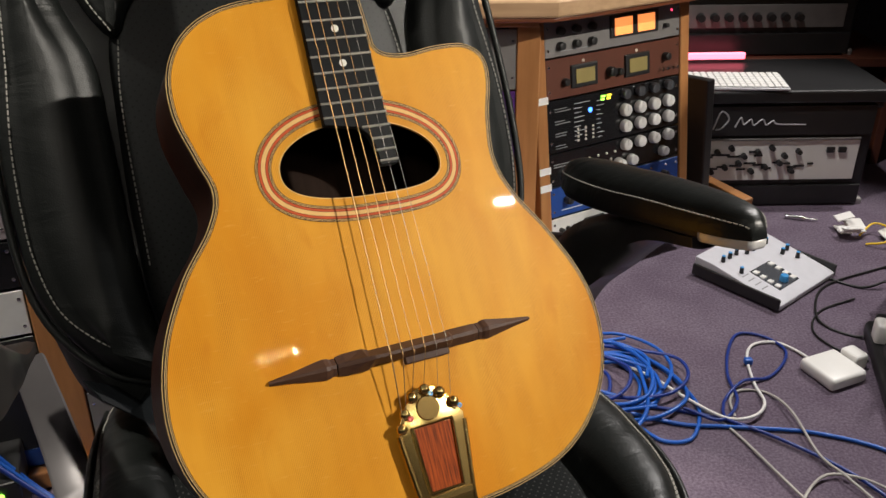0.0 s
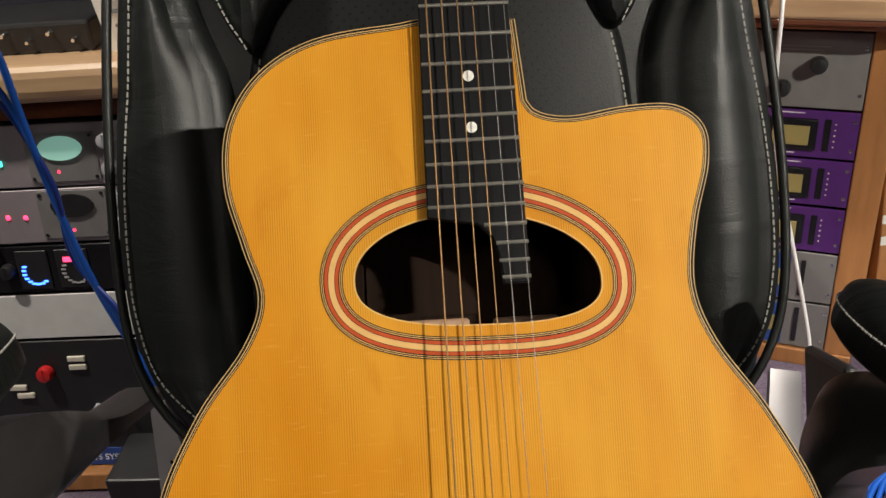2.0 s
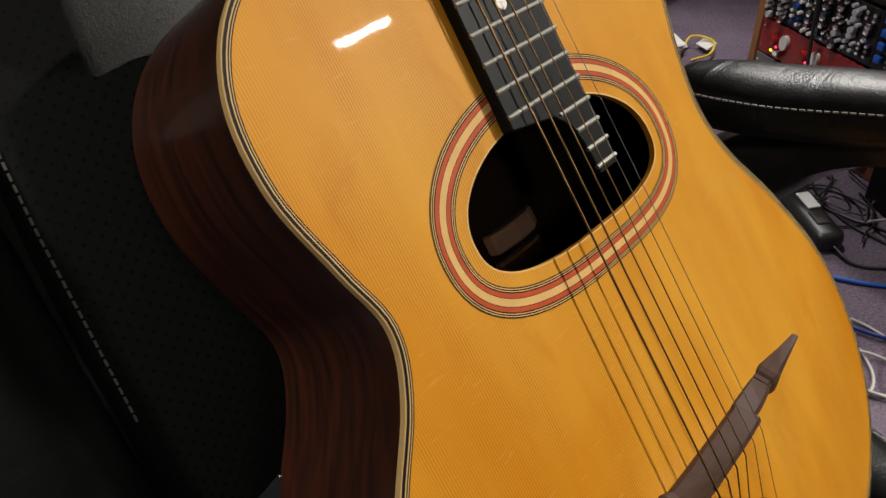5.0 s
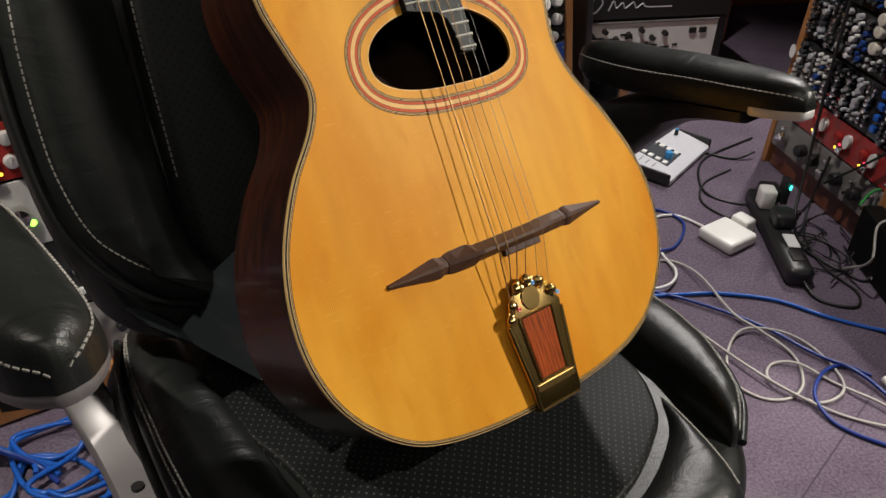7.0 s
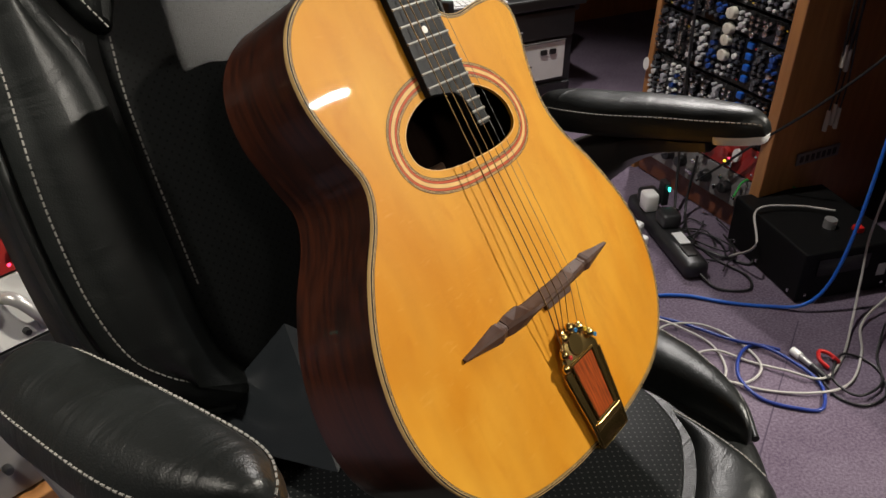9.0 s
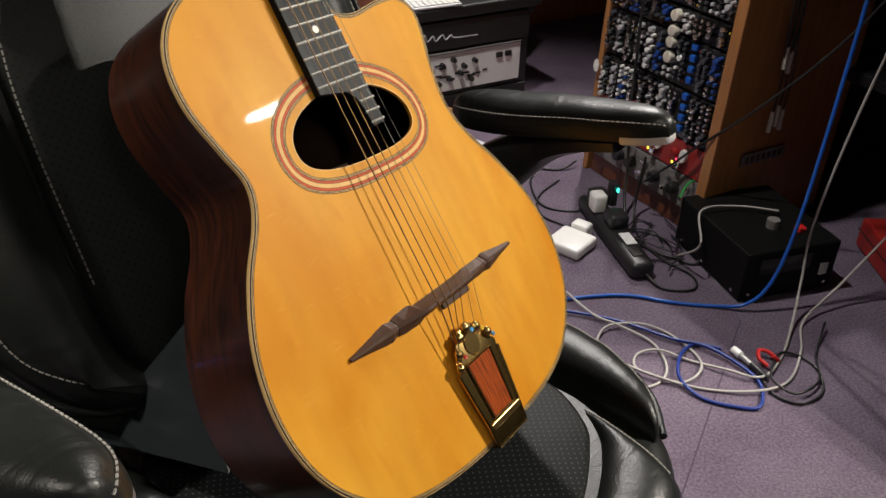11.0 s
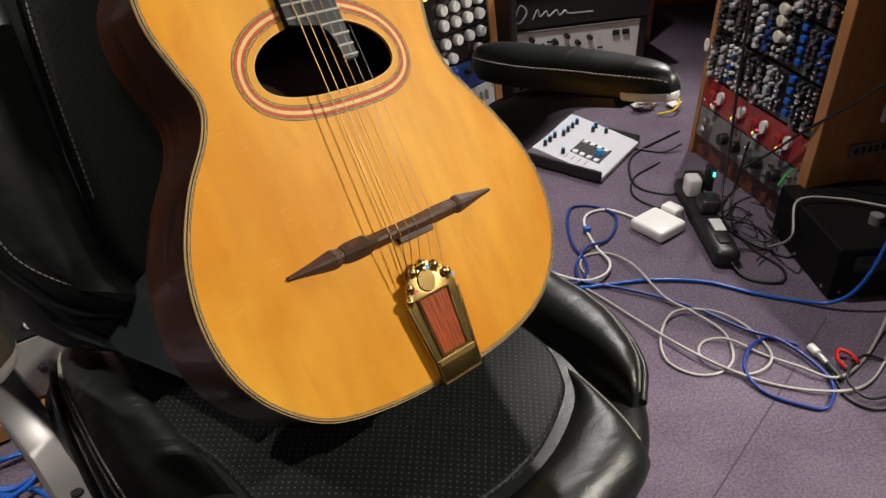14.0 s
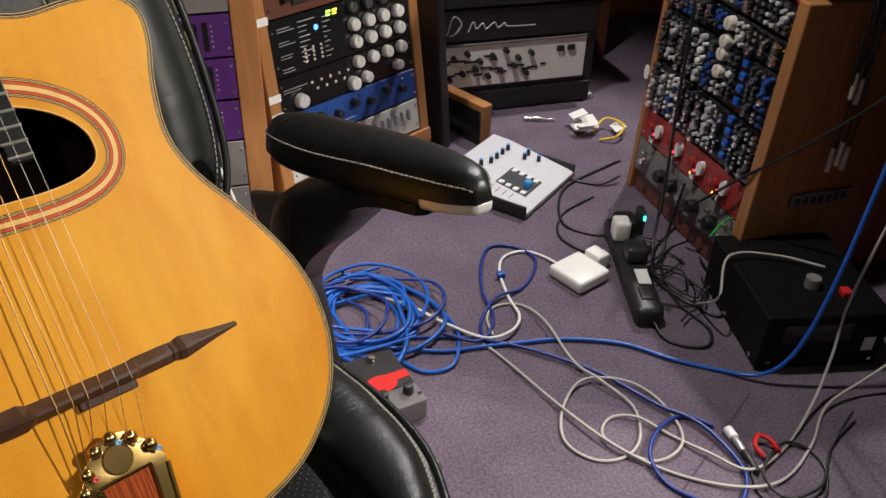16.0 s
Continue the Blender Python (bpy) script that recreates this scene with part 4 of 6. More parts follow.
def knob(parent, x, z, r, ln, mat, name="knob", y=-0.003):
    def make():
        bm = cyl_bm(r, ln, (0, 0, 0), 14, r * 0.86, r * 0.14, "Y-")
        return box_bm(r * 0.16, r * 0.12, r * 0.9, (0, -ln - r * 0.03, r * 0.4), 0, 1, bm)
    return shared(name, (name, r, ln, mat.name), make, mat, parent, (x, y, z))


def plate(name, parent, x0, x1, z0, z1, mat, d=0.003, y=0.0, label=""):
    return part(name, box_bm(x1 - x0, d, z1 - z0, ((x0 + x1) / 2, y - d / 2, (z0 + z1) / 2), min(0.0012, d * 0.3), 1), mat, parent, label)


def unit(frame_m, x0, w, z0, z1, mat, label, depth=0.22, group=""):
    """A rack unit: front panel, chassis behind it and four screws."""
    u = thing("rack_unit", frame_m @ pose(x0, 0, z0), label, "audio unit", group)
    h = z1 - z0
    part("front_panel", box_bm(w, 0.004, h - 0.002, (w / 2, 0.0, h / 2), 0.0012, 1), mat, u)
    part("chassis", box_bm(w - 0.03, depth, h - 0.006, (w / 2, depth / 2 + 0.003, h / 2)), M_BLACK, u)
    for x in (0.008, w - 0.008):
        for z in (h * 0.2, h * 0.8):
            knob(u, x, z, 0.0035, 0.0015, M_CHROME, "screw", -0.002)
    return u


def bars(parent, x, z, w, rows, mat, gap=0.006, h=0.0018):
    """Writing too small to read, as plain strokes."""
    bm = bmesh.new()
    for i in range(rows):
        ww = w * RNG.uniform(0.6, 1.0)
        box_bm(ww, 0.0006, h, (x + ww / 2, -0.0024, z - i * gap), 0, 1, bm)
    return part("lettering", bm, mat, parent)


def led(parent, x, z, mat, r=0.0028):
    return shared("led", ("led", mat.name, r), lambda: cyl_bm(r, 0.002, (0, 0, 0), 10, r * 0.7, 0, "Y-"), mat, parent, (x, -0.002, z))


def sheet_of_wood(name, size, at, parent=None, mat=None, bevel=0.003, rot=None):
    return part(name, box_bm(*size, at, bevel, 2, rot=rot), mat or M_WOOD, parent)


# -- centre bay --
C_M = pose(0.254, 1.814, 0, -8.65, 0, 29.7)
C_W = 0.398
bay = thing("rack_cabinet", C_M, "honey wood rack cabinet full of audio units", "cabinet", "rack cabinets")
sheet_of_wood("side_post", (0.030, 0.34, 0.62), (-0.016, 0.165, 0.345), bay)
sheet_of_wood("side_post", (0.028, 0.34, 0.62), (C_W + 0.015, 0.165, 0.345), bay)
sheet_of_wood("bottom_rail", (C_W + 0.06, 0.34, 0.035), (C_W / 2, 0.16, 0.079), bay)
sheet_of_wood("top_rail", (C_W + 0.06, 0.36, 0.035), (C_W / 2, 0.16, 0.648), bay)
part("plinth", box_bm(C_W, 0.30, 0.075, (C_W / 2, 0.19, 0.028)), M_BLACK, bay)
part("rear_board", box_bm(C_W, 0.01, 0.56, (C_W / 2, 0.33, 0.36)), M_BLACK, bay)
for z in (0.46, 0.30, 0.26):
    part("tape", box_bm(0.031, 0.002, 0.016, (-0.016, -0.007, z)), M_WHITEINK, bay, "strip of white tape")

u = unit(C_M, 0, C_W, 0.549, 0.629, M_PGREY, "grey rack unit with two glowing amber meters")
for i in range(3):
    for j in range(2):
        knob(u, 0.040 + i * 0.044, 0.056 - j * 0.032, 0.010, 0.014, M_BLACK)
part("meter_bezel", box_bm(0.145, 0.006, 0.050, (0.255, -0.004, 0.046), 0.002), M_BLACK, u)
for x in (0.220, 0.288):
    plate("amber_meter", u, x - 0.026, x + 0.026, 0.026, 0.064, M_AMBERGLOW, 0.002, -0.007, "glowing amber meter")
led(u, 0.372, 0.062, M_REDLED)
knob(u, 0.350, 0.03, 0.006, 0.012, M_BLACK)
bars(u, 0.04, 0.012, 0.12, 1, M_INK)
u = unit(C_M, 0, C_W, 0.457, 0.547, M_PBROWN, "dark brown rack unit with two dim meters")
for x in (0.105, 0.262):
    part("meter_bezel", box_bm(0.075, 0.008, 0.052, (x, -0.004, 0.044), 0.003), M_BLACK, u)
    plate("meter_face", u, x - 0.027, x + 0.027, 0.028, 0.060, M_DIMMETER, 0.002, -0.0085)
    knob(u, x - 0.055, 0.036, 0.009, 0.014, M_BLACK)
    led(u, x, 0.076, M_CREAMKNOB, 0.004)
knob(u, 0.180, 0.040, 0.012, 0.018, M_BLACK)
knob(u, 0.350, 0.050, 0.010, 0.016, M_BLACK)
for i in range(4):
    knob(u, 0.335 + 0.016 * i, 0.022, 0.004, 0.012, M_CHROME, "switch")
u = unit(C_M, 0, C_W, 0.335, 0.455, M_GLOSSBLACK, "black rack unit with rows of silver knobs and status lights")
led(u, 0.122, 0.083, M_BLUELED, 0.006)
for dx, m in ((0.0, M_GREENLED), (0.018, M_YELLOWLED)):
    part("level_light", box_bm(0.012, 0.002, 0.004, (0.160 + dx, -0.003, 0.108)), m, u)
    part("level_light", box_bm(0.010, 0.002, 0.004, (0.158 + dx, -0.003, 0.101)), m, u)
for r in range(3):
    for i in range(4):
        knob(u, 0.222 + i * 0.045, 0.104 - r * 0.038, 0.0155 if r else 0.013, 0.016, M_KNOB if r else M_DARKKNOB)
for r in range(9):
    bars(u, 0.075, 0.020 + r * 0.0105, 0.022 + 0.012 * (r % 3), 1, M_WHITEINK, 0.006, 0.0010)
    bars(u, 0.140, 0.016 + r * 0.0105, 0.016 + 0.010 * (r % 2), 1, M_WHITEINK, 0.006, 0.0009)
for r in range(4):
    bars(u, 0.02, 0.100 - r * 0.028, 0.045, 2, M_INK)
    for i in range(3):
        led(u, 0.085 + i * 0.022, 0.045 - r * 0.009, M_CREAMKNOB, 0.003)
u = unit(C_M, 0, C_W, 0.256, 0.333, M_GLOSSBLACK, "black rack unit with silver knobs and thin white lettering")
for i in range(4):
    knob(u, 0.222 + i * 0.045, 0.062, 0.0150, 0.016, M_KNOB)
for x, z, r in ((0.050, 0.022, 0.017), (0.200, 0.018, 0.017), (0.240, 0.022, 0.014), (0.340, 0.024, 0.013)):
    knob(u, x, z, r, 0.018, M_KNOB)
for i in range(9):
    led(u, 0.090 + i * 0.013, 0.050 - (i % 2) * 0.016, M_CREAMKNOB, 0.0035)
bars(u, 0.012, 0.052, 0.07, 2, M_INK)
u = unit(C_M, 0, C_W, 0.182, 0.254, M_PBLUE, "blue rack unit with black pointer knobs")
for i in range(7):
    knob(u, 0.045 + i * 0.050, 0.038 + 0.010 * (i % 2), 0.010, 0.018, M_BLACK)
    led(u, 0.068 + i * 0.048, 0.058, M_CHROME, 0.003)
bars(u, 0.03, 0.015, 0.2, 1, M_WHITEINK)
u = unit(C_M, 0, C_W, 0.100, 0.180, M_PWHITE, "white rack unit with a dark meter and slim switches")
part("meter_face", box_bm(0.060, 0.006, 0.045, (0.125, -0.003, 0.040), 0.003), M_BLACK, u)
for i in range(9):
    part("switch", box_bm(0.004, 0.010, 0.026, (0.185 + i * 0.022, -0.006, 0.048), 0.001), M_INK, u)
for i in range(4):
    knob(u, 0.025 + i * 0.02, 0.05, 0.006, 0.012, M_BLACK)

# -- bay beside it, with purple compressors --
P_M = pose(-0.26, 1.79, 0, -6, 0, 0)
bay = thing("rack_cabinet", P_M, "honey wood rack cabinet with purple and grey units", "cabinet", "rack cabinets")
sheet_of_wood("side_post", (0.050, 0.34, 0.60), (0.433, 0.165, 0.330), bay)
sheet_of_wood("side_post", (0.040, 0.34, 0.60), (-0.021, 0.165, 0.330), bay)
sheet_of_wood("bottom_rail", (0.49, 0.34, 0.032), (0.210, 0.160, 0.014), bay)
sheet_of_wood("top_rail", (0.49, 0.34, 0.030), (0.210, 0.160, 0.640), bay)
part("rear_board", box_bm(0.41, 0.01, 0.60, (0.205, 0.33, 0.33)), M_BLACK, bay)
u = unit(P_M, 0, 0.407, 0.492, 0.622, M_PGREY, "pale grey rack unit with two black knobs and an amber dial")
knob(u, 0.277, 0.034, 0.015, 0.024, M_BLACK)
knob(u, 0.330, 0.076, 0.015, 0.024, M_BLACK)
knob(u, 0.120, 0.060, 0.015, 0.024, M_BLACK)
part("meter_face", box_bm(0.036, 0.006, 0.048, (0.212, -0.003, 0.050), 0.002), M_AMBERGLOW, u)
bars(u, 0.26, 0.105, 0.10, 2, M_INK)
for k, z in enumerate((0.405, 0.318, 0.230)):
    u = unit(P_M, 0, 0.407, z, z + 0.085, M_PPURPLE, "purple rack compressor with a dim amber meter", group="purple compressors")
    for x in (0.300, 0.110):
        part("meter_bezel", box_bm(0.085, 0.008, 0.056, (x, -0.004, 0.042), 0.003), M_GLOSSBLACK, u)
        plate("meter_face", u, x - 0.030, x + 0.030, 0.024, 0.058, M_DIMMETER, 0.002, -0.0085)
        bars(u, x - 0.03, 0.079, 0.06, 1, M_WHITEINK)
        bars(u, x - 0.04, 0.008, 0.08, 1, M_WHITEINK)
        part("slider_slot", box_bm(0.010, 0.003, 0.056, (x + 0.058, -0.002, 0.042)), M_GLOSSBLACK, u)
        for i in range(5):
            led(u, x + 0.070, 0.022 + i * 0.010, M_CREAMKNOB, 0.0015)
for z0, z1 in ((0.128, 0.228), (0.032, 0.126)):
    u = unit(P_M, 0, 0.407, z0, z1, M_PGREY, "grey and blue rack unit with narrow display windows")
    plate("blue_field", u, 0.030, 0.330, 0.006, z1 - z0 - 0.006, M_PBLUE, 0.002, -0.002)
    plate("display", u, 0.215, 0.318, 0.030, 0.062, M_DIMMETER, 0.002, -0.004)
    bars(u, 0.220, 0.022, 0.08, 2, M_WHITEINK)
    part("slider_slot", box_bm(0.008, 0.003, 0.070, (0.352, -0.003, 0.048)), M_GLOSSBLACK, u)
    for i in range(3):
        knob(u, 0.06 + 0.04 * i, 0.05, 0.009, 0.014, M_BLACK)

# desk top over both bays
desk = thing("desk_top", pose(-0.28, 1.80, 0.655), "rounded wooden desk top over the rack cabinets", "desk")
lp = [(-0.03, -0.03), (0.50, -0.03), (0.56, 0.0), (0.93, 0.21), (0.96, 0.26), (0.80, 0.60), (-0.03, 0.60)]
part("slab", plate_bm(lp, 0.003, 0.040, 0.006), M_DESK, desk)
part("edge_strip", plate_bm([(x * 0.99, y + 0.004) for x, y in lp], -0.006, 0.003, 0.002), M_MAHOG, desk)

# -- left bay --
L_M = pose(-1.35, 0.963, 0, -9, 0, 20.4)
bay = thing("rack_cabinet", L_M, "honey wood double rack cabinet full of lit units", "cabinet", "rack cabinets")
for x in (0.165, 0.735, 1.225):
    sheet_of_wood("side_post", (0.055, 0.36, 0.64), (x, 0.175, 0.325), bay)
sheet_of_wood("bottom_rail", (1.10, 0.38, 0.032), (0.695, 0.160, 0.016), bay)
part("rear_board", box_bm(1.05, 0.01, 0.64, (0.695, 0.35, 0.33)), M_BLACK, bay)
deskl = thing("desk_top", L_M @ pose(0, 0, 0), "pale wooden desk top with rounded front edge", "desk")
part("slab", box_bm(1.16, 0.55, 0.055, (0.695, 0.235, 0.690), 0.018, 3), M_DESK, deskl)
part("apron", box_bm(1.10, 0.02, 0.030, (0.695, 0.02, 0.648), 0.002), M_MAHOG, deskl)
for z0, z1 in ((0.530, 0.628), (0.440, 0.528)):
    u = unit(L_M, 0.195, 0.510, z0, z1, M_MAUVE, "silver valve preamp with round knobs and red lights", group="silver preamps")
    upper = z0 > 0.5
    for i in range(5):
        for j in range(2):
            if i != 2 and i != 3:
                knob(u, 0.040 + i * 0.055 + (0.06 if i > 3 else 0), 0.070 - j * 0.042, 0.0125, 0.018, M_ALU)
    plate("meter_field", u, 0.190, 0.300, 0.008, 0.084, M_PGREY, 0.002, -0.002)
    b = cyl_bm(0.034, 0.003, (0, 0, 0), 28, axis="Y-")
    bmesh.ops.scale(b, vec=(1, 1, 0.55), verts=b.verts)
    bmesh.ops.translate(b, vec=(0.245, -0.004, 0.060), verts=b.verts)
    part("oval_meter", b, M_TEALMETER if upper else M_BLACK, u, "pale oval meter" if upper else "")
    for x, z in (((0.236, 0.024),) if upper else ((0.138, 0.044), (0.166, 0.043), (0.240, 0.020))):
        led(u, x, z, M_REDLED, 0.004)
    if upper:
        part("level_light", box_bm(0.014, 0.002, 0.008, (0.142, -0.003, 0.040)), M_TEALLED, u)
    for x in (0.196, 0.294):
        for z in (0.014, 0.078):
            knob(u, x, z, 0.003, 0.002, M_BLACK, "screw", -0.004)
u = unit(L_M, 0.195, 0.510, 0.357, 0.437, M_GLOSSBLACK, "black unit with blue and red lit dials")
for x, m in ((0.160, M_BLUELED), (0.225, M_REDLED)):
    plate("dial_window", u, x - 0.026, x + 0.026, 0.008, 0.072, M_BLACK, 0.003, -0.002)
    bm = bmesh.new()
    for k in range(9):
        a = radians(150 + k * 20)
        box_bm(0.007, 0.001, 0.003, (x + 0.020 * math.cos(a) + 0.004, -0.006, 0.036 + 0.020 * math.sin(a)), 0, 1, bm)
    part("dial_ring", bm, m if m is M_BLUELED else M_ALU, u)
plate("red_light", u, 0.212, 0.242, 0.052, 0.060, M_REDLED, 0.001, -0.006)
knob(u, 0.120, 0.04, 0.013, 0.016, M_BLACK)
u = unit(L_M, 0.195, 0.510, 0.275, 0.354, M_PWHITE, "plain pale blank panel in the rack")
u = unit(L_M, 0.195, 0.510, 0.033, 0.272, M_BLACK, "black digital effects unit with a blue title strip")
plate("title_strip", u, 0.0, 0.510, 0.001, 0.034, M_PBLUE, 0.002, -0.002)
for txt, x, sz in (("DIGITAL EFFECTS SYSTEM", 0.078, 0.016), ("500L", 0.0, 0.014)):
    cu = bpy.data.curves.new("title", "FONT")
    cu.body, cu.size, cu.extrude = txt, sz, 0.0004
    tx = new("title_lettering", cu)
    cu.materials.append(M_WHITEINK)
    tx.parent = u
    tx.matrix_local = pose(x, -0.0046, 0.011, 90, 0, 0)
knob(u, 0.140, 0.182, 0.014, 0.016, M_REDPLASTIC)
for x, z in ((0.195, 0.205), (0.195, 0.190), (0.085, 0.155), (0.095, 0.140)):
    part("button", box_bm(0.030, 0.006, 0.010, (x, -0.004, z), 0.002), M_CREAMKNOB, u)
for i in range(7):
    knob(u, 0.215 + 0.016 * (i % 4), 0.115 - 0.014 * (i // 4), 0.006, 0.012, M_ALU)
# the second column
u = unit(L_M, 0.765, 0.430, 0.475, 0.640, M_GLOSSBLACK, "dark rack unit with small pale knobs")
for i in range(10):
    for j in range(3):
        knob(u, 0.03 + i * 0.04, 0.03 + j * 0.05, 0.006, 0.010, M_CREAMKNOB)
u = unit(L_M, 0.765, 0.430, 0.382, 0.472, M_PRED, "red rack unit with striped silver knobs")
for i in range(9):
    for j in range(2):
        knob(u, 0.030 + i * 0.042, 0.030 + j * 0.036, 0.0115, 0.014, M_KNOB)
for i in range(8):
    led(u, 0.012 + i * 0.042, 0.012, M_YELLOWLED if i % 2 else M_REDLED, 0.003)
u = unit(L_M, 0.765, 0.430, 0.270, 0.380, M_PWHITE, "pale grey unit with chrome knobs and a green light")
knob(u, 0.060, 0.055, 0.018, 0.022, M_CHROME)
knob(u, 0.125, 0.070, 0.016, 0.006, M_DIMMETER)
part("carry_handle", tube_bm([(0.150, -0.004, 0.085), (0.165, -0.030, 0.080), (0.190, -0.034, 0.040), (0.200, -0.004, 0.016)], 0.010, 10), M_SILVER, u, smooth=60)
led(u, 0.078, 0.038, M_GREENLED, 0.006)
for i in range(8):
    knob(u, 0.020 + i * 0.05, 0.018, 0.006, 0.012, M_BLACK)
u = unit(L_M, 0.765, 0.430, 0.150, 0.268, M_BLACK, "black rack unit with small silver buttons")
for i in range(9):
    for j in range(3):
        knob(u, 0.03 + i * 0.045, 0.025 + j * 0.036, 0.007, 0.008, M_ALU)
u = unit(L_M, 0.765, 0.430, 0.036, 0.148, M_PGREY, "grey rack unit with black switches")
for i in range(9):
    knob(u, 0.03 + i * 0.045, 0.055, 0.008, 0.014, M_BLACK)
# floor-standing black boxes with green light, under the first column's edge
box = thing("power_unit", pose(-0.80, 1.06, 0, 0, 0, 20), "black power unit with a blue badge and green light", "power unit")
part("case", box_bm(0.20, 0.16, 0.09, (0, 0.08, 0.046), 0.004), M_BLACK, box)
part("badge", box_bm(0.07, 0.002, 0.03, (0.02, -0.001, 0.03)), M_PBLUE, box)
shared("green_light", "gl", lambda: cyl_bm(0.005, 0.003, (0, 0, 0), 10, axis="Y-"), M_GREENLED, box, (0.07, -0.001, 0.070))

# paper cup and mixer on the left desk
cup = thing("paper_cup", L_M @ pose(0.53, 0.11, 0.7175, 9), "white paper cup with faint grey print, standing on the desk", "cup")
part("cup_wall", cyl_bm(0.030, 0.105, (0, 0, 0), 28, 0.042), M_WHITE, cup, smooth=40)
part("rolled_rim", tube_bm([(0.042 * math.cos(a * math.pi / 6), 0.042 * math.sin(a * math.pi / 6), 0.106) for a in range(12)], 0.0028, 6, 3, True, True), M_WHITE, cup, smooth=60)
bm = bmesh.new()
for r, (w, dz) in enumerate(((0.026, 0), (0.012, -0.022))):
    box_bm(w, 0.0006, 0.006, (0.006, -0.0376 - dz * 0.115, 0.068 + dz), 0, 1, bm)
part("print", bm, M_INK, cup)
mix = thing("small_mixer", L_M @ pose(0.30, 0.13, 0.7175, 9), "black mixer with chrome switches on the desk", "mixer")
part("body", box_bm(0.34, 0.15, 0.05, (0, 0.06, 0.026), 0.006), M_BLACK, mix)
for i in range(9):
    shared("toggle", "toggle", lambda: cyl_bm(0.004, 0.016, (0, 0, 0), 10, 0.003, axis="Y-"), M_CHROME, mix, (-0.15 + i * 0.037, -0.015, 0.024 + 0.012 * (i % 2)))

# -- right rack --
R_M = pose(1.062, 1.77, 0, -2, 0, -90)
bay = thing("rack_cabinet", R_M, "tall honey wood rack cabinet beside hanging cables", "cabinet", "rack cabinets")
sheet_of_wood("side_post", (0.018, 0.36, 0.66), (-0.016, 0.18, 0.33), bay)
sheet_of_wood("side_post", (0.030, 0.42, 0.60), (0.418, 0.20, 0.30), bay)
sheet_of_wood("bottom_rail", (0.398, 0.30, 0.055), (0.200, 0.16, 0.030), bay, M_MAHOG)
part("rear_board", box_bm(0.40, 0.01, 0.60, (0.20, 0.36, 0.33)), M_BLACK, bay)
sheet_of_wood("top_rail", (0.46, 0.40, 0.02), (0.20, 0.20, 0.67), bay)
u = unit(R_M, 0, 0.400, 0.060, 0.143, M_PGREY, "grey rack unit with large black knobs and chrome connectors", 0.2)
for i, x in enumerate((0.050, 0.125, 0.172, 0.262, 0.330)):
    knob(u, x, 0.042, 0.016 if i else 0.012, 0.022, M_BLACK if i else M_CHROME)
for x in (0.030, 0.205, 0.215, 0.300, 0.365):
    knob(u, x, 0.030, 0.007, 0.014, M_CHROME)
    knob(u, x + 0.008, 0.060, 0.006, 0.010, M_CHROME)
u = unit(R_M, 0, 0.400, 0.145, 0.222, M_PRED, "red rack unit with white oval and silver square knobs", 0.2)
for i in range(4):
    x = 0.062 + i * 0.088
    b = cyl_bm(0.013, 0.010, (0, 0, 0), 18, axis="Y-")
    bmesh.ops.scale(b, vec=(0.8, 1, 1.25), verts=b.verts)
    bmesh.ops.translate(b, vec=(x + 0.016, -0.003, 0.046), verts=b.verts)
    part("oval_knob", b, M_WHITE, u)
    part("square_knob", box_bm(0.018, 0.016, 0.016, (x + 0.004, -0.010, 0.020), 0.003), M_CHROME, u)
    knob(u, x - 0.018, 0.040, 0.014, 0.012, M_PRED)
    led(u, x - 0.022, 0.014, M_YELLOWLED, 0.0035)
    led(u, x - 0.010, 0.026, M_REDLED, 0.0025)
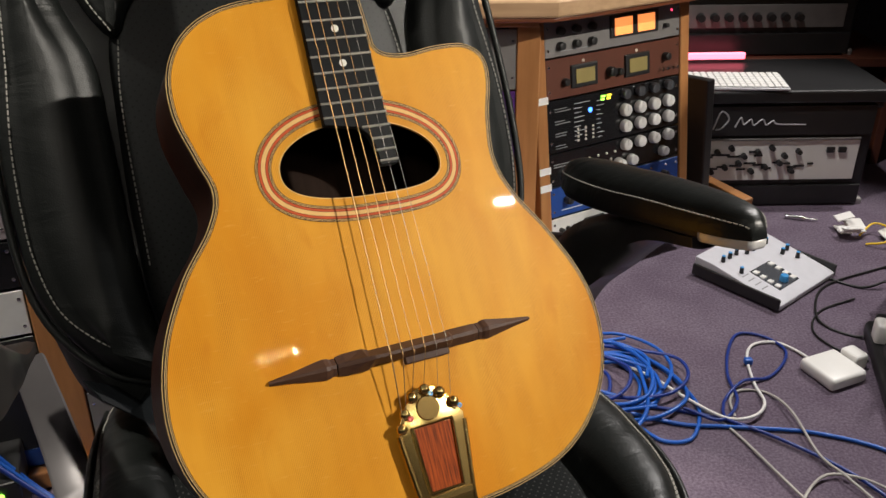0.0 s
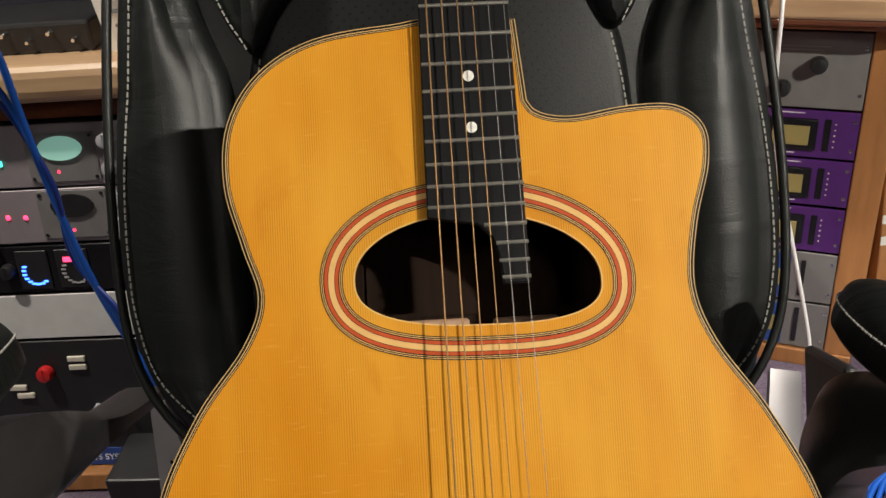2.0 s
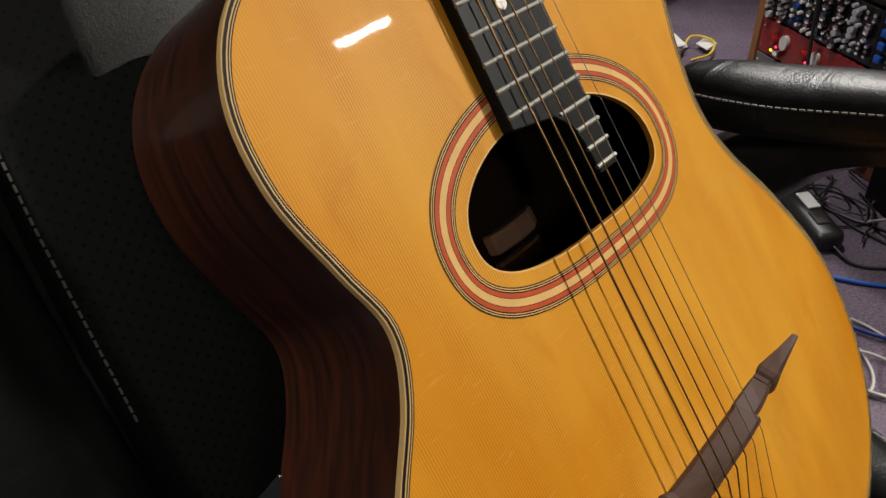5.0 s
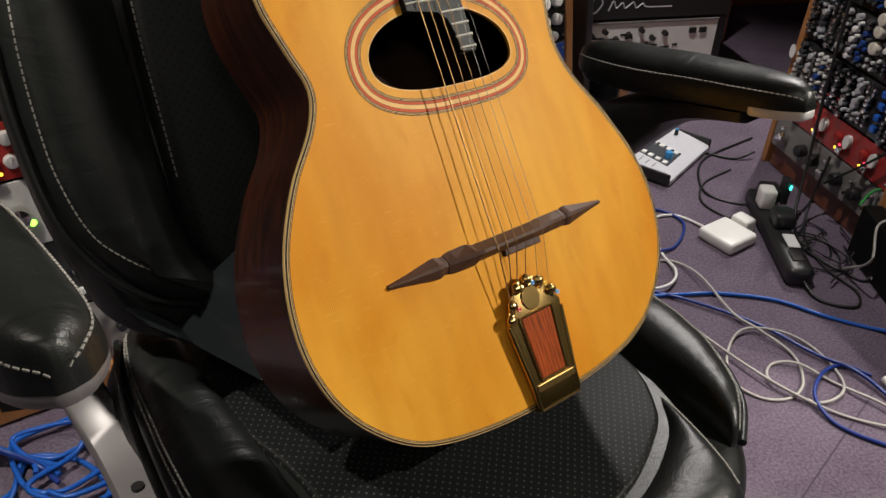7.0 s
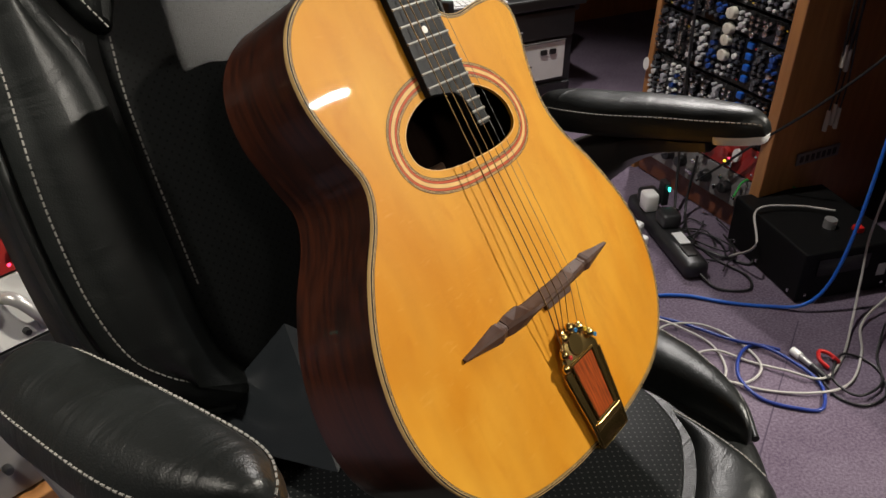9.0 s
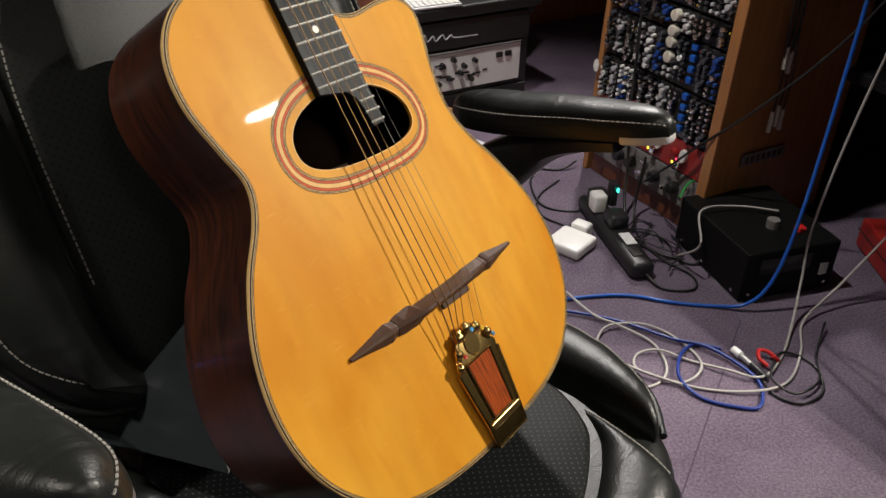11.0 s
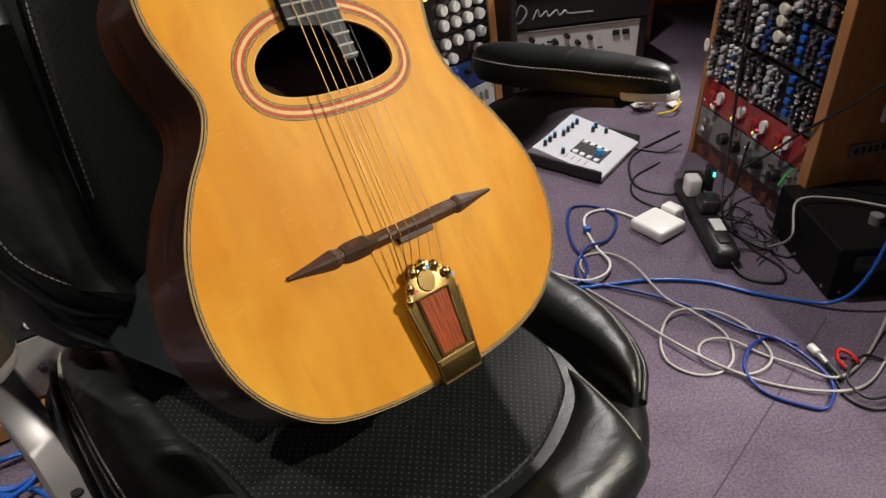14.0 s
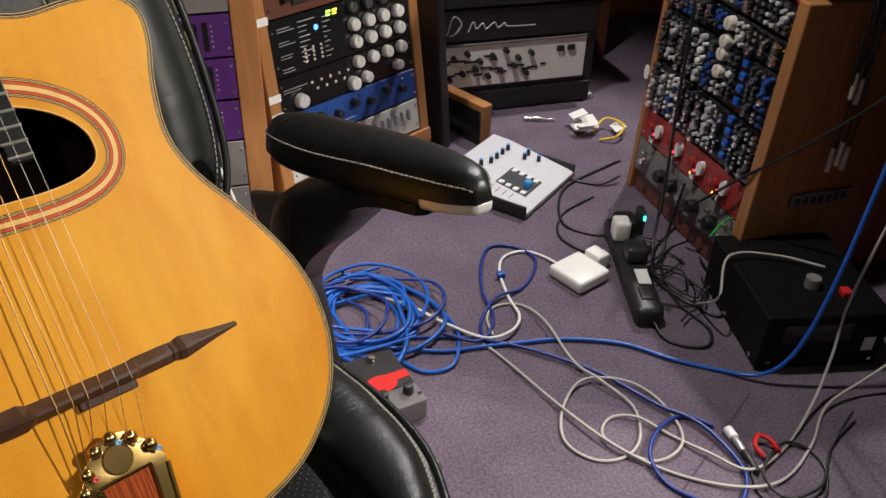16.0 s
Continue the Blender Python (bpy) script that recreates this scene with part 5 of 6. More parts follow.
# module rows: narrow modules crowded with small knobs
PAL = (M_CHROME, M_DARKKNOB, M_ALU, M_CHROME, M_KNOB, M_CHROME, M_PBLUE, M_DARKKNOB, M_WHITE)
for rrow, (z0, z1) in enumerate(((0.224, 0.340), (0.342, 0.458), (0.460, 0.520), (0.522, 0.650))):
    case = thing("module_rack", R_M @ pose(0, 0, z0), "black module rack crowded with small knobs and buttons", "audio unit", "module racks")
    h = z1 - z0
    part("frame", box_bm(0.400, 0.18, h - 0.002, (0.200, 0.094, h / 2), 0.001, 1), M_BLACK, case)
    cols = 11
    for cidx in range(cols):
        w = 0.398 / cols
        x = 0.001 + w * (cidx + 0.5)
        mat = (M_GLOSSBLACK, M_BLACK, M_GLOSSBLACK, M_BLACK, M_GLOSSBLACK)[(cidx * 3 + rrow) % 5] if cidx != 8 else M_GLOSSBLACK
        mod = part("module", box_bm(w - 0.0012, 0.003, h - 0.005, (x, 0.0, h / 2), 0.0006, 1), mat, case)
        m1, m2 = RNG.choice(PAL), RNG.choice(PAL)
        z, k = h - 0.012, 0
        while z > 0.010:
            step = RNG.choice((0.0105, 0.0125, 0.015))
            if cidx == 8 and rrow < 2:
                part("blue_cap", box_bm(0.016, 0.012, 0.016, (x, -0.006, z), 0.003), M_BLUECAB, mod)
                step = 0.026
            elif cidx == 6 and rrow in (1, 2) and k < 2:
                knob(mod, x, z - 0.008, 0.015, 0.016, M_CREAMKNOB)
                step = 0.036
            elif RNG.random() < 0.62:
                for dx in (-0.009, 0.009):
                    knob(mod, x + dx, z, 0.0046, 0.012, RNG.choice((m1, m1, m2)))
            else:
                knob(mod, x, z, 0.0075, 0.014, RNG.choice((m1, m2)))
            if RNG.random() < 0.2:
                led(mod, x + 0.012, z - 0.006, RNG.choice((M_BEADYEL, M_CREAMKNOB, M_CREAMKNOB, M_REDPLASTIC)), 0.0022)
            z -= step
            k += 1
tag = thing("paper_tag", R_M @ pose(-0.012, -0.012, 0.300), "small white paper tag hung on the rack", "tag")
b = cyl_bm(0.013, 0.002, (0, 0, 0), 16, axis="Y-")
bmesh.ops.scale(b, vec=(0.8, 1, 1.3), verts=b.verts)
part("disc", b, M_WHITE, tag)
name = thing("name_plate", pose(1.22, 1.334, 0.200, 0, 0, 0), "grey plate with worn lettering on the wooden side", "plate")
part("plate", box_bm(0.14, 0.004, 0.030, (0, -0.002, 0), 0.001), M_PGREY, name)
bm = bmesh.new()
for i in range(7):
    box_bm(0.010, 0.001, 0.016, (-0.055 + i * 0.018, -0.0045, 0), 0, 1, bm)
part("lettering", bm, M_BLACK, name)

# -- amplifiers against the far wall --
def amp_head(m, w, h, d, label, panel_z, panel_h, panel_mat):
    a = thing("amplifier", m, label, "amplifier", "amplifier heads")
    part("cabinet", box_bm(w, d, h, (w / 2, d / 2 + 0.012, h / 2), 0.010, 3), M_BLACK, a)
    for z0, z1 in ((0.0, panel_z - 0.012), (panel_z + panel_h + 0.012, h)):
        if z1 - z0 > 0.01:
            part("face_board", box_bm(w - 0.02, 0.012, z1 - z0 - 0.01, (w / 2, 0.006, (z0 + z1) / 2), 0.002), M_BLACK, a)
    part("control_panel", box_bm(w - 0.07, 0.006, panel_h, (w / 2, 0.008, panel_z + panel_h / 2), 0.001), panel_mat, a)
    for x in (0.004, w - 0.004):
        for z in (0.004, h - 0.004):
            part("corner_guard", box_bm(0.030, 0.030, 0.030, (x, 0.020, z), 0.008), M_SILVER if z < 0.01 else M_BLACK, a)
    return a


a = amp_head(pose(0.695, 2.27, 0), 0.50, 0.305, 0.24, "black guitar amplifier head with white control panel on the floor", 0.080, 0.118, M_WHITE)
bm = bmesh.new()
for i in range(20):
    x, z = 0.045 + (i % 13) * 0.024 + RNG.uniform(-0.006, 0.006), 0.100 + 0.028 * (i // 13) + RNG.uniform(0, 0.03)
    box_bm(RNG.uniform(0.010, 0.036), 0.002, 0.0055, (x, 0.0035, z + 0.010), 0, 1, bm)
part("panel_graphics", bm, M_BLACK, a)
for i in range(14):
    b = cyl_bm(0.0085, 0.016, (0, 0, 0), 12, 0.007, axis="Y-")
    bmesh.ops.translate(b, vec=(0.055 + (i % 7) * 0.038 + 0.012 * (i // 7), 0.005, 0.110 + 0.045 * (i // 7) + 0.012 * (i % 3)), verts=b.verts)
    part("knob", b, M_BLACK, a)
for x in (0.385, 0.418):
    part("rocker_switch", box_bm(0.022, 0.010, 0.016, (x, 0.003, 0.170), 0.002), M_BLACK, a)
part("panel_lip", box_bm(0.43, 0.010, 0.006, (0.25, 0.004, 0.203), 0.002), M_PGREY, a)
bm = tube_bm([(0.045, 0.001, 0.235), (0.062, 0.0, 0.285), (0.085, 0.0, 0.265), (0.068, 0.0, 0.238), (0.052, 0.0, 0.234)], 0.0026, 6)
merge(bm, tube_bm([(0.105, 0.0, 0.240), (0.118, 0.0, 0.268), (0.128, 0.0, 0.248), (0.146, 0.0, 0.262), (0.156, 0.0, 0.246), (0.178, 0.0, 0.262), (0.190, 0.0, 0.246), (0.208, 0.0, 0.258), (0.222, 0.0, 0.248), (0.30, 0.0, 0.246)], 0.0024, 6))
part("badge", bm, M_ALU, a, "plain silver script badge")
shelf = thing("keyboard_shelf", pose(0.60, 2.26, 0.308), "black shelf on the amplifier carrying a keyboard", "shelf")
part("board", box_bm(0.62, 0.34, 0.035, (0.31, 0.17, 0.0185), 0.006), M_BLACK, shelf)
kb = thing("computer_keyboard", pose(0.63, 2.275, 0.3445, 4, 0, -4), "flat white computer keyboard", "keyboard")
part("base_plate", box_bm(0.30, 0.115, 0.008, (0.15, 0.0575, 0.005), 0.003), M_ALU, kb)
for r in range(6):
    for i in range(16):
        shared("key", "key", lambda: box_bm(0.0155, 0.0155, 0.005, (0, 0, 0), 0.0015, 1), M_WHITE, kb, (0.014 + i * 0.0181, 0.012 + r * 0.0182, 0.0112))
a2 = amp_head(pose(0.62, 2.60, 0.345), 0.62, 0.32, 0.22, "black valve amplifier with grey control panel", 0.085, 0.068, M_PGREY)
for i in range(8):
    b = cyl_bm(0.013, 0.020, (0, 0, 0), 14, 0.011, axis="Y-")
    bmesh.ops.translate(b, vec=(0.15 + i * 0.042, 0.004, 0.118), verts=b.verts)
    part("knob", b, M_BLACK, a2)
shelf2 = thing("rack_shelf", pose(0.55, 2.56, 0), "dark wooden shelf unit behind the keyboard", "shelf")
part("board", box_bm(0.85, 0.34, 0.03, (0.42, 0.18, 0.33), 0.004), M_PBROWN, shelf2)
part("side", box_bm(0.03, 0.34, 0.315, (0.015, 0.18, 0.1575), 0.004), M_PBROWN, shelf2)
part("side", box_bm(0.03, 0.34, 0.315, (0.825, 0.18, 0.1575), 0.004), M_PBROWN, shelf2)
lamp = thing("light_strip", pose(0.62, 2.545, 0.352), "glowing pink light strip behind the keyboard", "light strip")
part("strip", box_bm(0.24, 0.012, 0.020, (0.16, 0.0, 0.011), 0.004), M_PINKGLOW, lamp)
# dark board leaning at the centre bay
lean = thing("leaning_board", pose(0.665, 2.07, 0.003, -6, 0, 32), "dark grey board leaning against the rack cabinet", "board")
part("board", box_bm(0.028, 0.20, 0.42, (0.03, 0.1, 0.21), 0.004), M_GREYPLASTIC, lean)
blk = thing("wood_block", pose(0.76, 2.16, 0, 0, 0, 25), "honey wood wedge on the carpet", "block")
part("wedge", box_bm(0.035, 0.17, 0.11, (0, 0, 0.056), 0.004), M_WOOD, blk)
part("dark_face", box_bm(0.006, 0.15, 0.09, (-0.021, -0.005, 0.050), 0.002), M_GLOSSBLACK, blk)
# wooden dado on the far wall
tagged(part("trim", box_bm(1.9, 0.03, 0.28, (2.2, 2.93, 0.14), 0.004), M_WOOD), "honey wood dado along the dark wall", "trim", kind="structure")

# ---- on the carpet ----
# monitor controller: a sloping silver box
ctl = thing("monitor_controller", pose(0.755, 1.700, 0, 0, 0, 39), "silver desktop controller with blue tipped knobs, lying on the carpet", "controller")
CW, CD = 0.245, 0.235
bm = bmesh.new()
prof = [(0.0, 0.004), (0.0, 0.016), (0.012, 0.020), (CD - 0.05, 0.050), (CD, 0.052), (CD, 0.004)]
ra = [bm.verts.new((0, y, z)) for y, z in prof]
rb = [bm.verts.new((CW, y, z)) for y, z in prof]
for i in range(6):
    j = (i + 1) % 6
    bm.faces.new((ra[i], ra[j], rb[j], rb[i]))
bm.faces.new(ra)
bm.faces.new(rb)
bmesh.ops.recalc_face_normals(bm, faces=bm.faces[:])
bmesh.ops.bevel(bm, geom=bm.edges[:], offset=0.002, segments=2, affect="EDGES", profile=0.5)
part("body", bm, M_CTL, ctl)
SL = math.atan2(0.030, CD - 0.062)


def on_top(x, y):
    return (x, y, 0.020 + (y - 0.012) * math.tan(SL) + 0.0004 if y < CD - 0.05 else 0.0512)


for sx in (-0.004, CW + 0.004):
    part("side_cheek", box_bm(0.008, CD, 0.030, (sx, CD / 2, 0.020), 0.003), M_BLACK, ctl)
x, y, z = on_top(0.095, 0.075)
part("display", box_bm(0.085, 0.085, 0.002, (x, y, z), 0.001, rot=Matrix.Rotation(SL, 4, "X")), M_DARKKNOB, ctl)
for i in range(8):
    kx, ky, kz = on_top(0.062 + 0.066 * (i % 2), 0.045 + 0.020 * (i // 2))
    part("key", box_bm(0.014, 0.013, 0.004, (kx, ky, kz + 0.002), 0.001), M_WHITE, ctl)
kx, ky, kz = on_top(0.095, 0.050)
part("dial", cyl_bm(0.011, 0.016, (kx, ky, kz), 18, 0.009, 0.001), M_BEADBLUE, ctl, "blue dial", smooth=40)
for i, (px, py) in enumerate([(0.020 + 0.028 * k, 0.165 + (0.012 if k < 3 else 0.0)) for k in range(7)] + [(0.185, 0.115), (0.210, 0.118), (0.205, 0.085), (0.020, 0.125)]):
    kx, ky, kz = on_top(px + 0.01, py)
    kb_ = part("small_knob", cyl_bm(0.0055, 0.015, (kx, ky, kz), 12, 0.0045, 0.0008), M_BLACK, ctl, smooth=40)
    part("cap", cyl_bm(0.0046, 0.0015, (kx, ky, kz + 0.015), 12), M_BEADBLUE, kb_)
bm = bmesh.new()
for i in range(4):
    bx, by, bz = on_top(0.03, 0.06 + i * 0.018)
    box_bm(0.024, 0.003, 0.0005, (bx, by, bz), 0, 1, bm)
part("lettering", bm, M_INK, ctl)

# charger
chg = thing("charger", pose(0.749, 1.400, 0, 0, 0, 22), "square white laptop charger with plug", "charger")
part("brick", box_bm(0.092, 0.092, 0.028, (0.045, 0.045, 0.0145), 0.008, 3), M_WHITE, chg, smooth=40)
part("plug_adapter", box_bm(0.035, 0.045, 0.036, (0.110, 0.055, 0.0185), 0.006, 2), M_WHITE, chg)
part("pin", cyl_bm(0.003, 0.02, (0.127, 0.055, 0.02), 8, axis="X"), M_CHROME, chg)

# power strip
st = thing("power_strip", pose(0.930, 1.600, 0, 0, 0, -106), "black power strip with plugs in it on the carpet", "power strip")
part("body", box_bm(0.345, 0.058, 0.042, (0.172, 0, 0.022), 0.014, 3), M_BLACK, st, smooth=40)
for x, mat in ((0.055, M_BLACK), (0.165, M_BLACK)):
    part("plug", box_bm(0.052, 0.048, 0.036, (x, 0.004, 0.060), 0.010, 3), mat, st, smooth=40)
part("white_plug", box_bm(0.040, 0.036, 0.048, (0.088, -0.012, 0.066), 0.008, 3), M_WHITE, st, smooth=40)
part("switch", box_bm(0.040, 0.026, 0.006, (0.290, 0, 0.044), 0.003), M_GREYPLASTIC, st)
part("crumpled_label", box_bm(0.050, 0.026, 0.003, (0.235, 0.006, 0.045), 0.001), M_WHITEINK, st)
ad = part("circuit_adapter", box_bm(0.030, 0.016, 0.060, (0.075, 0.030, 0.078), 0.002), M_BLACK, st)
part("teal_light", box_bm(0.004, 0.004, 0.010, (0.094, 0.034, 0.095)), M_TEALLED, ad)
bm = bmesh.new()
for i in range(10):
    box_bm(RNG.uniform(0.003, 0.007), 0.001, RNG.uniform(0.003, 0.006), (0.064 + 0.004 * (i % 6), 0.0385, 0.062 + 0.008 * (i // 2)), 0, 1, bm)
part("chips", bm, M_DIMMETER, ad)

# power supply box
psu = thing("power_supply", pose(0.962, 1.105, 0, 0, 0, -12), "black metal power supply with cables on top", "power supply")
part("case", box_bm(0.235, 0.270, 0.120, (0.118, 0.135, 0.062), 0.004), M_PSU, psu)
for x, y in ((0.02, 0), (0.215, 0), (0.02, 0.25)):
    part("screw", cyl_bm(0.004, 0.002, (x, -0.0005 + y * 0, 0.02), 10, axis="Y-"), M_CHROME, psu)
for y in (0.03, 0.15, 0.24):
    b = cyl_bm(0.0045, 0.002, (-0.0015, y, 0.016), 10, axis="X")
    part("screw", b, M_CHROME, psu)
part("vent_frame", box_bm(0.13, 0.002, 0.04, (0.10, -0.001, 0.085)), M_GLOSSBLACK, psu)
part("orange_switch", box_bm(0.018, 0.022, 0.014, (0.170, 0.060, 0.128), 0.003), M_REDPLASTIC, psu)
part("connector", cyl_bm(0.014, 0.020, (0.120, 0.090, 0.122), 16), M_SILVER, psu)
part("sticker", box_bm(0.022, 0.001, 0.030, (0.205, -0.001, 0.055)), M_WHITEINK, psu)

# effects pedal
ped = thing("effects_pedal", pose(0.266, 1.120, 0, 0, 0, 11) @ Matrix.Scale(1.2, 4), "small effects pedal with black and red face", "pedal")
part("enclosure", box_bm(0.075, 0.118, 0.036, (0.037, 0.075, 0.020), 0.003), M_STRUT, ped)
part("face", box_bm(0.072, 0.080, 0.002, (0.037, 0.094, 0.0385), 0.0008), M_BLACK, ped)
b = cyl_bm(0.022, 0.001, (0.026, 0.072, 0.0394), 24)
bmesh.ops.scale(b, vec=(1.1, 0.8, 1), verts=b.verts)
bmesh.ops.translate(b, vec=(0, 0.012, 0), verts=b.verts)
part("red_print", b, M_REDPLASTIC, ped)
part("red_bar", box_bm(0.034, 0.016, 0.001, (0.056, 0.076, 0.0400)), M_REDPLASTIC, ped)
for x in (0.018, 0.056):
    part("knob", cyl_bm(0.008, 0.015, (x, 0.040, 0.038), 16, 0.007, 0.001), M_BLACK, ped, smooth=40)
part("foot_switch", cyl_bm(0.006, 0.010, (0.037, 0.122, 0.038), 14, 0.005, 0.001), M_CHROME, ped)
for x in (0.006, 0.069):
    part("screw", cyl_bm(0.003, 0.0015, (x, 0.03, 0.038), 10), M_CHROME, ped)
part("jack_socket", cyl_bm(0.005, 0.004, (0.030, 0.0165, 0.016), 12, axis="Y-"), M_BLACK, ped)


# cables
def cable(label, points, r, mat, name="cable"):
    pts = [(p[0], p[1], (p[2] if len(p) > 2 else r + 0.001)) for p in points]
    ob = part(name, tube_bm(pts, r, 8, 7), mat, smooth=70)
    return tagged(ob, label, "cable", "cables on the carpet")


cable("bright blue cable running across the carpet and up", [(0.30, 1.36), (0.42, 1.31), (0.50, 1.300), (0.57, 1.292), (0.66, 1.278), (0.76, 1.236), (0.83, 1.170), (0.90, 1.118), (0.955, 1.075, 0.02), (1.00, 1.06, 0.08), (1.04, 1.065, 0.22), (1.09, 1.09, 0.45), (1.14, 1.12, 0.70), (1.18, 1.15, 1.0)], 0.0040, M_BLUECAB)
cable("dark blue cable ending in a loop", [(0.34, 1.37), (0.43, 1.35), (0.51, 1.32), (0.59, 1.26, 0.008), (0.68, 1.17, 0.008), (0.74, 1.07, 0.008), (0.78, 1.02, 0.010), (0.80, 0.96, 0.008), (0.80, 0.89), (0.75, 0.84), (0.71, 0.86), (0.67, 0.91), (0.67, 0.97, 0.010), (0.72, 1.02, 0.010), (0.775, 1.035), (0.81, 1.00)], 0.0036, M_NAVYCAB)
cable("grey cable in loose loops on the carpet", [(0.53, 1.32, 0.010), (0.54, 1.38), (0.57, 1.41), (0.62, 1.40), (0.64, 1.33, 0.014), (0.645, 1.21, 0.012), (0.67, 1.15, 0.012), (0.70, 1.08), (0.675, 1.01), (0.63, 0.98), (0.58, 0.99), (0.552, 1.04), (0.58, 1.11), (0.64, 1.16, 0.010), (0.71, 1.14, 0.010), (0.75, 1.09), (0.752, 1.01), (0.72, 0.965, 0.009), (0.67, 0.96), (0.625, 1.0, 0.010), (0.62, 1.04), (0.65, 1.067), (0.69, 1.05, 0.011), (0.73, 1.00), (0.765, 0.945, 0.010), (0.81, 0.895, 0.010), (0.90, 0.925), (1.0, 0.99, 0.02), (1.05, 1.03, 0.08), (1.075, 1.055, 0.20), (1.13, 1.06, 0.45), (1.22, 1.05, 0.80), (1.30, 1.05, 1.1)], 0.0027, M_GREYCAB)
cable("grey cable lying in a long curve", [(0.44, 1.42), (0.48, 1.35), (0.52, 1.28), (0.58, 1.10, 0.009), (0.63, 0.99, 0.012), (0.70, 0.92), (0.78, 0.868, 0.009), (0.86, 0.868), (0.95, 0.92), (1.03, 0.985, 0.01), (1.15, 1.00, 0.06), (1.32, 0.98, 0.25), (1.55, 0.95, 0.55)], 0.0027, M_GREYCAB)
cable("white charger cable winding away", [(0.755, 1.475, 0.012), (0.735, 1.54), (0.70, 1.575), (0.65, 1.568), (0.62, 1.52), (0.605, 1.43), (0.600, 1.36, 0.011), (0.565, 1.318, 0.013), (0.51, 1.315, 0.013), (0.45, 1.38, 0.012), (0.40, 1.45, 0.012), (0.33, 1.52), (0.25, 1.55), (0.15, 1.56)], 0.0032, M_WHITECAB)
cable("dark blue cable in a small loop", [(0.53, 1.30, 0.010), (0.51, 1.32, 0.011), (0.53, 1.38), (0.58, 1.43, 0.011), (0.64, 1.45), (0.69, 1.50), (0.71, 1.55), (0.68, 1.60), (0.63, 1.61), (0.59, 1.55), (0.56, 1.46), (0.55, 1.37, 0.010), (0.50, 1.31, 0.012), (0.44, 1.35, 0.010)], 0.0034, M_NAVYCAB)
tie = tagged(part("cable_tie", box_bm(0.018, 0.014, 0.014, (0.615, 1.50, 0.010), 0.004), M_BLUECAB), "blue cable clip round the white cable", "clip")
# the tangle beside the chair
RT = random.Random(3)
for k in range(11):
    cx, cy = 0.29 + RT.uniform(-0.06, 0.06), 1.44 + RT.uniform(-0.05, 0.05)
    ra_, rb_, ph = RT.uniform(0.08, 0.155), RT.uniform(0.06, 0.13), RT.uniform(0, 6.28)
    pts = []
    for i in range(int(RT.uniform(9, 14))):
        a = ph + i * 0.72
        f = RT.uniform(0.82, 1.12)
        pts.append((cx + ra_ * f * math.cos(a), cy + rb_ * f * math.sin(a), 0.006 + 0.0035 * (k % 7) + RT.uniform(0, 0.006)))
    cable("blue cable coiled loosely in a tangle", pts, RT.choice((0.0034, 0.0038, 0.0042)), RT.choice((M_BLUECAB, M_BLUECAB, M_NAVYCAB)))
cable("blue cable looping out of the tangle", [(0.30, 1.60), (0.39, 1.54), (0.44, 1.47), (0.47, 1.38), (0.462, 1.32), (0.43, 1.265), (0.38, 1.262), (0.345, 1.30)], 0.0040, M_BLUECAB)
for k in range(5):
    cx, cy, ph = -0.56 + RT.uniform(-0.05, 0.05), 1.06 + RT.uniform(-0.05, 0.05), RT.uniform(0, 6.28)
    cable("blue cable coiled on the floor by the chair", [(cx + RT.uniform(0.05, 0.11) * math.cos(ph + i * 0.7), cy + RT.uniform(0.05, 0.10) * math.sin(ph + i * 0.7), 0.006 + 0.004 * k) for i in range(10)], 0.0042, M_BLUECAB)
for k, (mat, r) in enumerate(((M_BLUECAB, 0.0050), (M_BLUECAB, 0.0046), (M_NAVYCAB, 0.0042))):
    d = 0.016 * k
    cable("blue cable hanging down in front of the rack" if k < 2 else "dark blue cable hanging down in front of the rack", [(-0.90 - d, 1.066, 0.86), (-0.876 - d, 1.070 - d, 0.77), (-0.873 - 0.6 * d, 1.072, 0.69), (-0.867 + 0.3 * d, 1.075, 0.587), (-0.853 - 0.5 * d, 1.080, 0.472), (-0.834 + 0.6 * d, 1.087, 0.375), (-0.79 - d, 1.10, 0.23), (-0.715 + d, 1.125 - d, 0.07), (-0.64 + d, 1.11 - d, 0.010 + 0.3 * d), (-0.57, 1.07 - d, 0.012)], r, mat)
cable("white cable hanging from the desk edge", [(0.00, 1.80, 0.72), (0.005, 1.752, 0.69), (0.01, 1.745, 0.55), (0.03, 1.735, 0.42), (0.07, 1.72, 0.28), (0.115, 1.70, 0.12), (0.14, 1.68, 0.006), (0.20, 1.60, 0.006), (0.26, 1.55, 0.012)], 0.0038, M_WHITECAB)
# dark leads round the strip and the rack
cable("black lead curving over the carpet", [(1.10, 1.90), (1.05, 1.88), (0.92, 1.82), (0.86, 1.75), (0.83, 1.65), (0.89, 1.59), (0.925, 1.595, 0.03)], 0.0030, M_BLACKCAB)
cable("grey lead curving over the carpet", [(1.045, 1.80, 0.02), (0.99, 1.80), (0.93, 1.845), (0.88, 1.90), (0.84, 1.96)], 0.0032, M_BLACKCAB)
cable("black lead curving to the power strip", [(0.95, 1.75), (0.85, 1.70), (0.80, 1.62), (0.82, 1.55), (0.87, 1.50)], 0.0026, M_BLACKCAB)
cable("black lead from the strip end", [(0.842, 1.285, 0.02), (0.85, 1.22), (0.91, 1.185), (0.945, 1.23), (0.93, 1.32), (0.95, 1.42), (1.0, 1.5, 0.03), (1.04, 1.53, 0.15)], 0.0032, M_BLACKCAB)
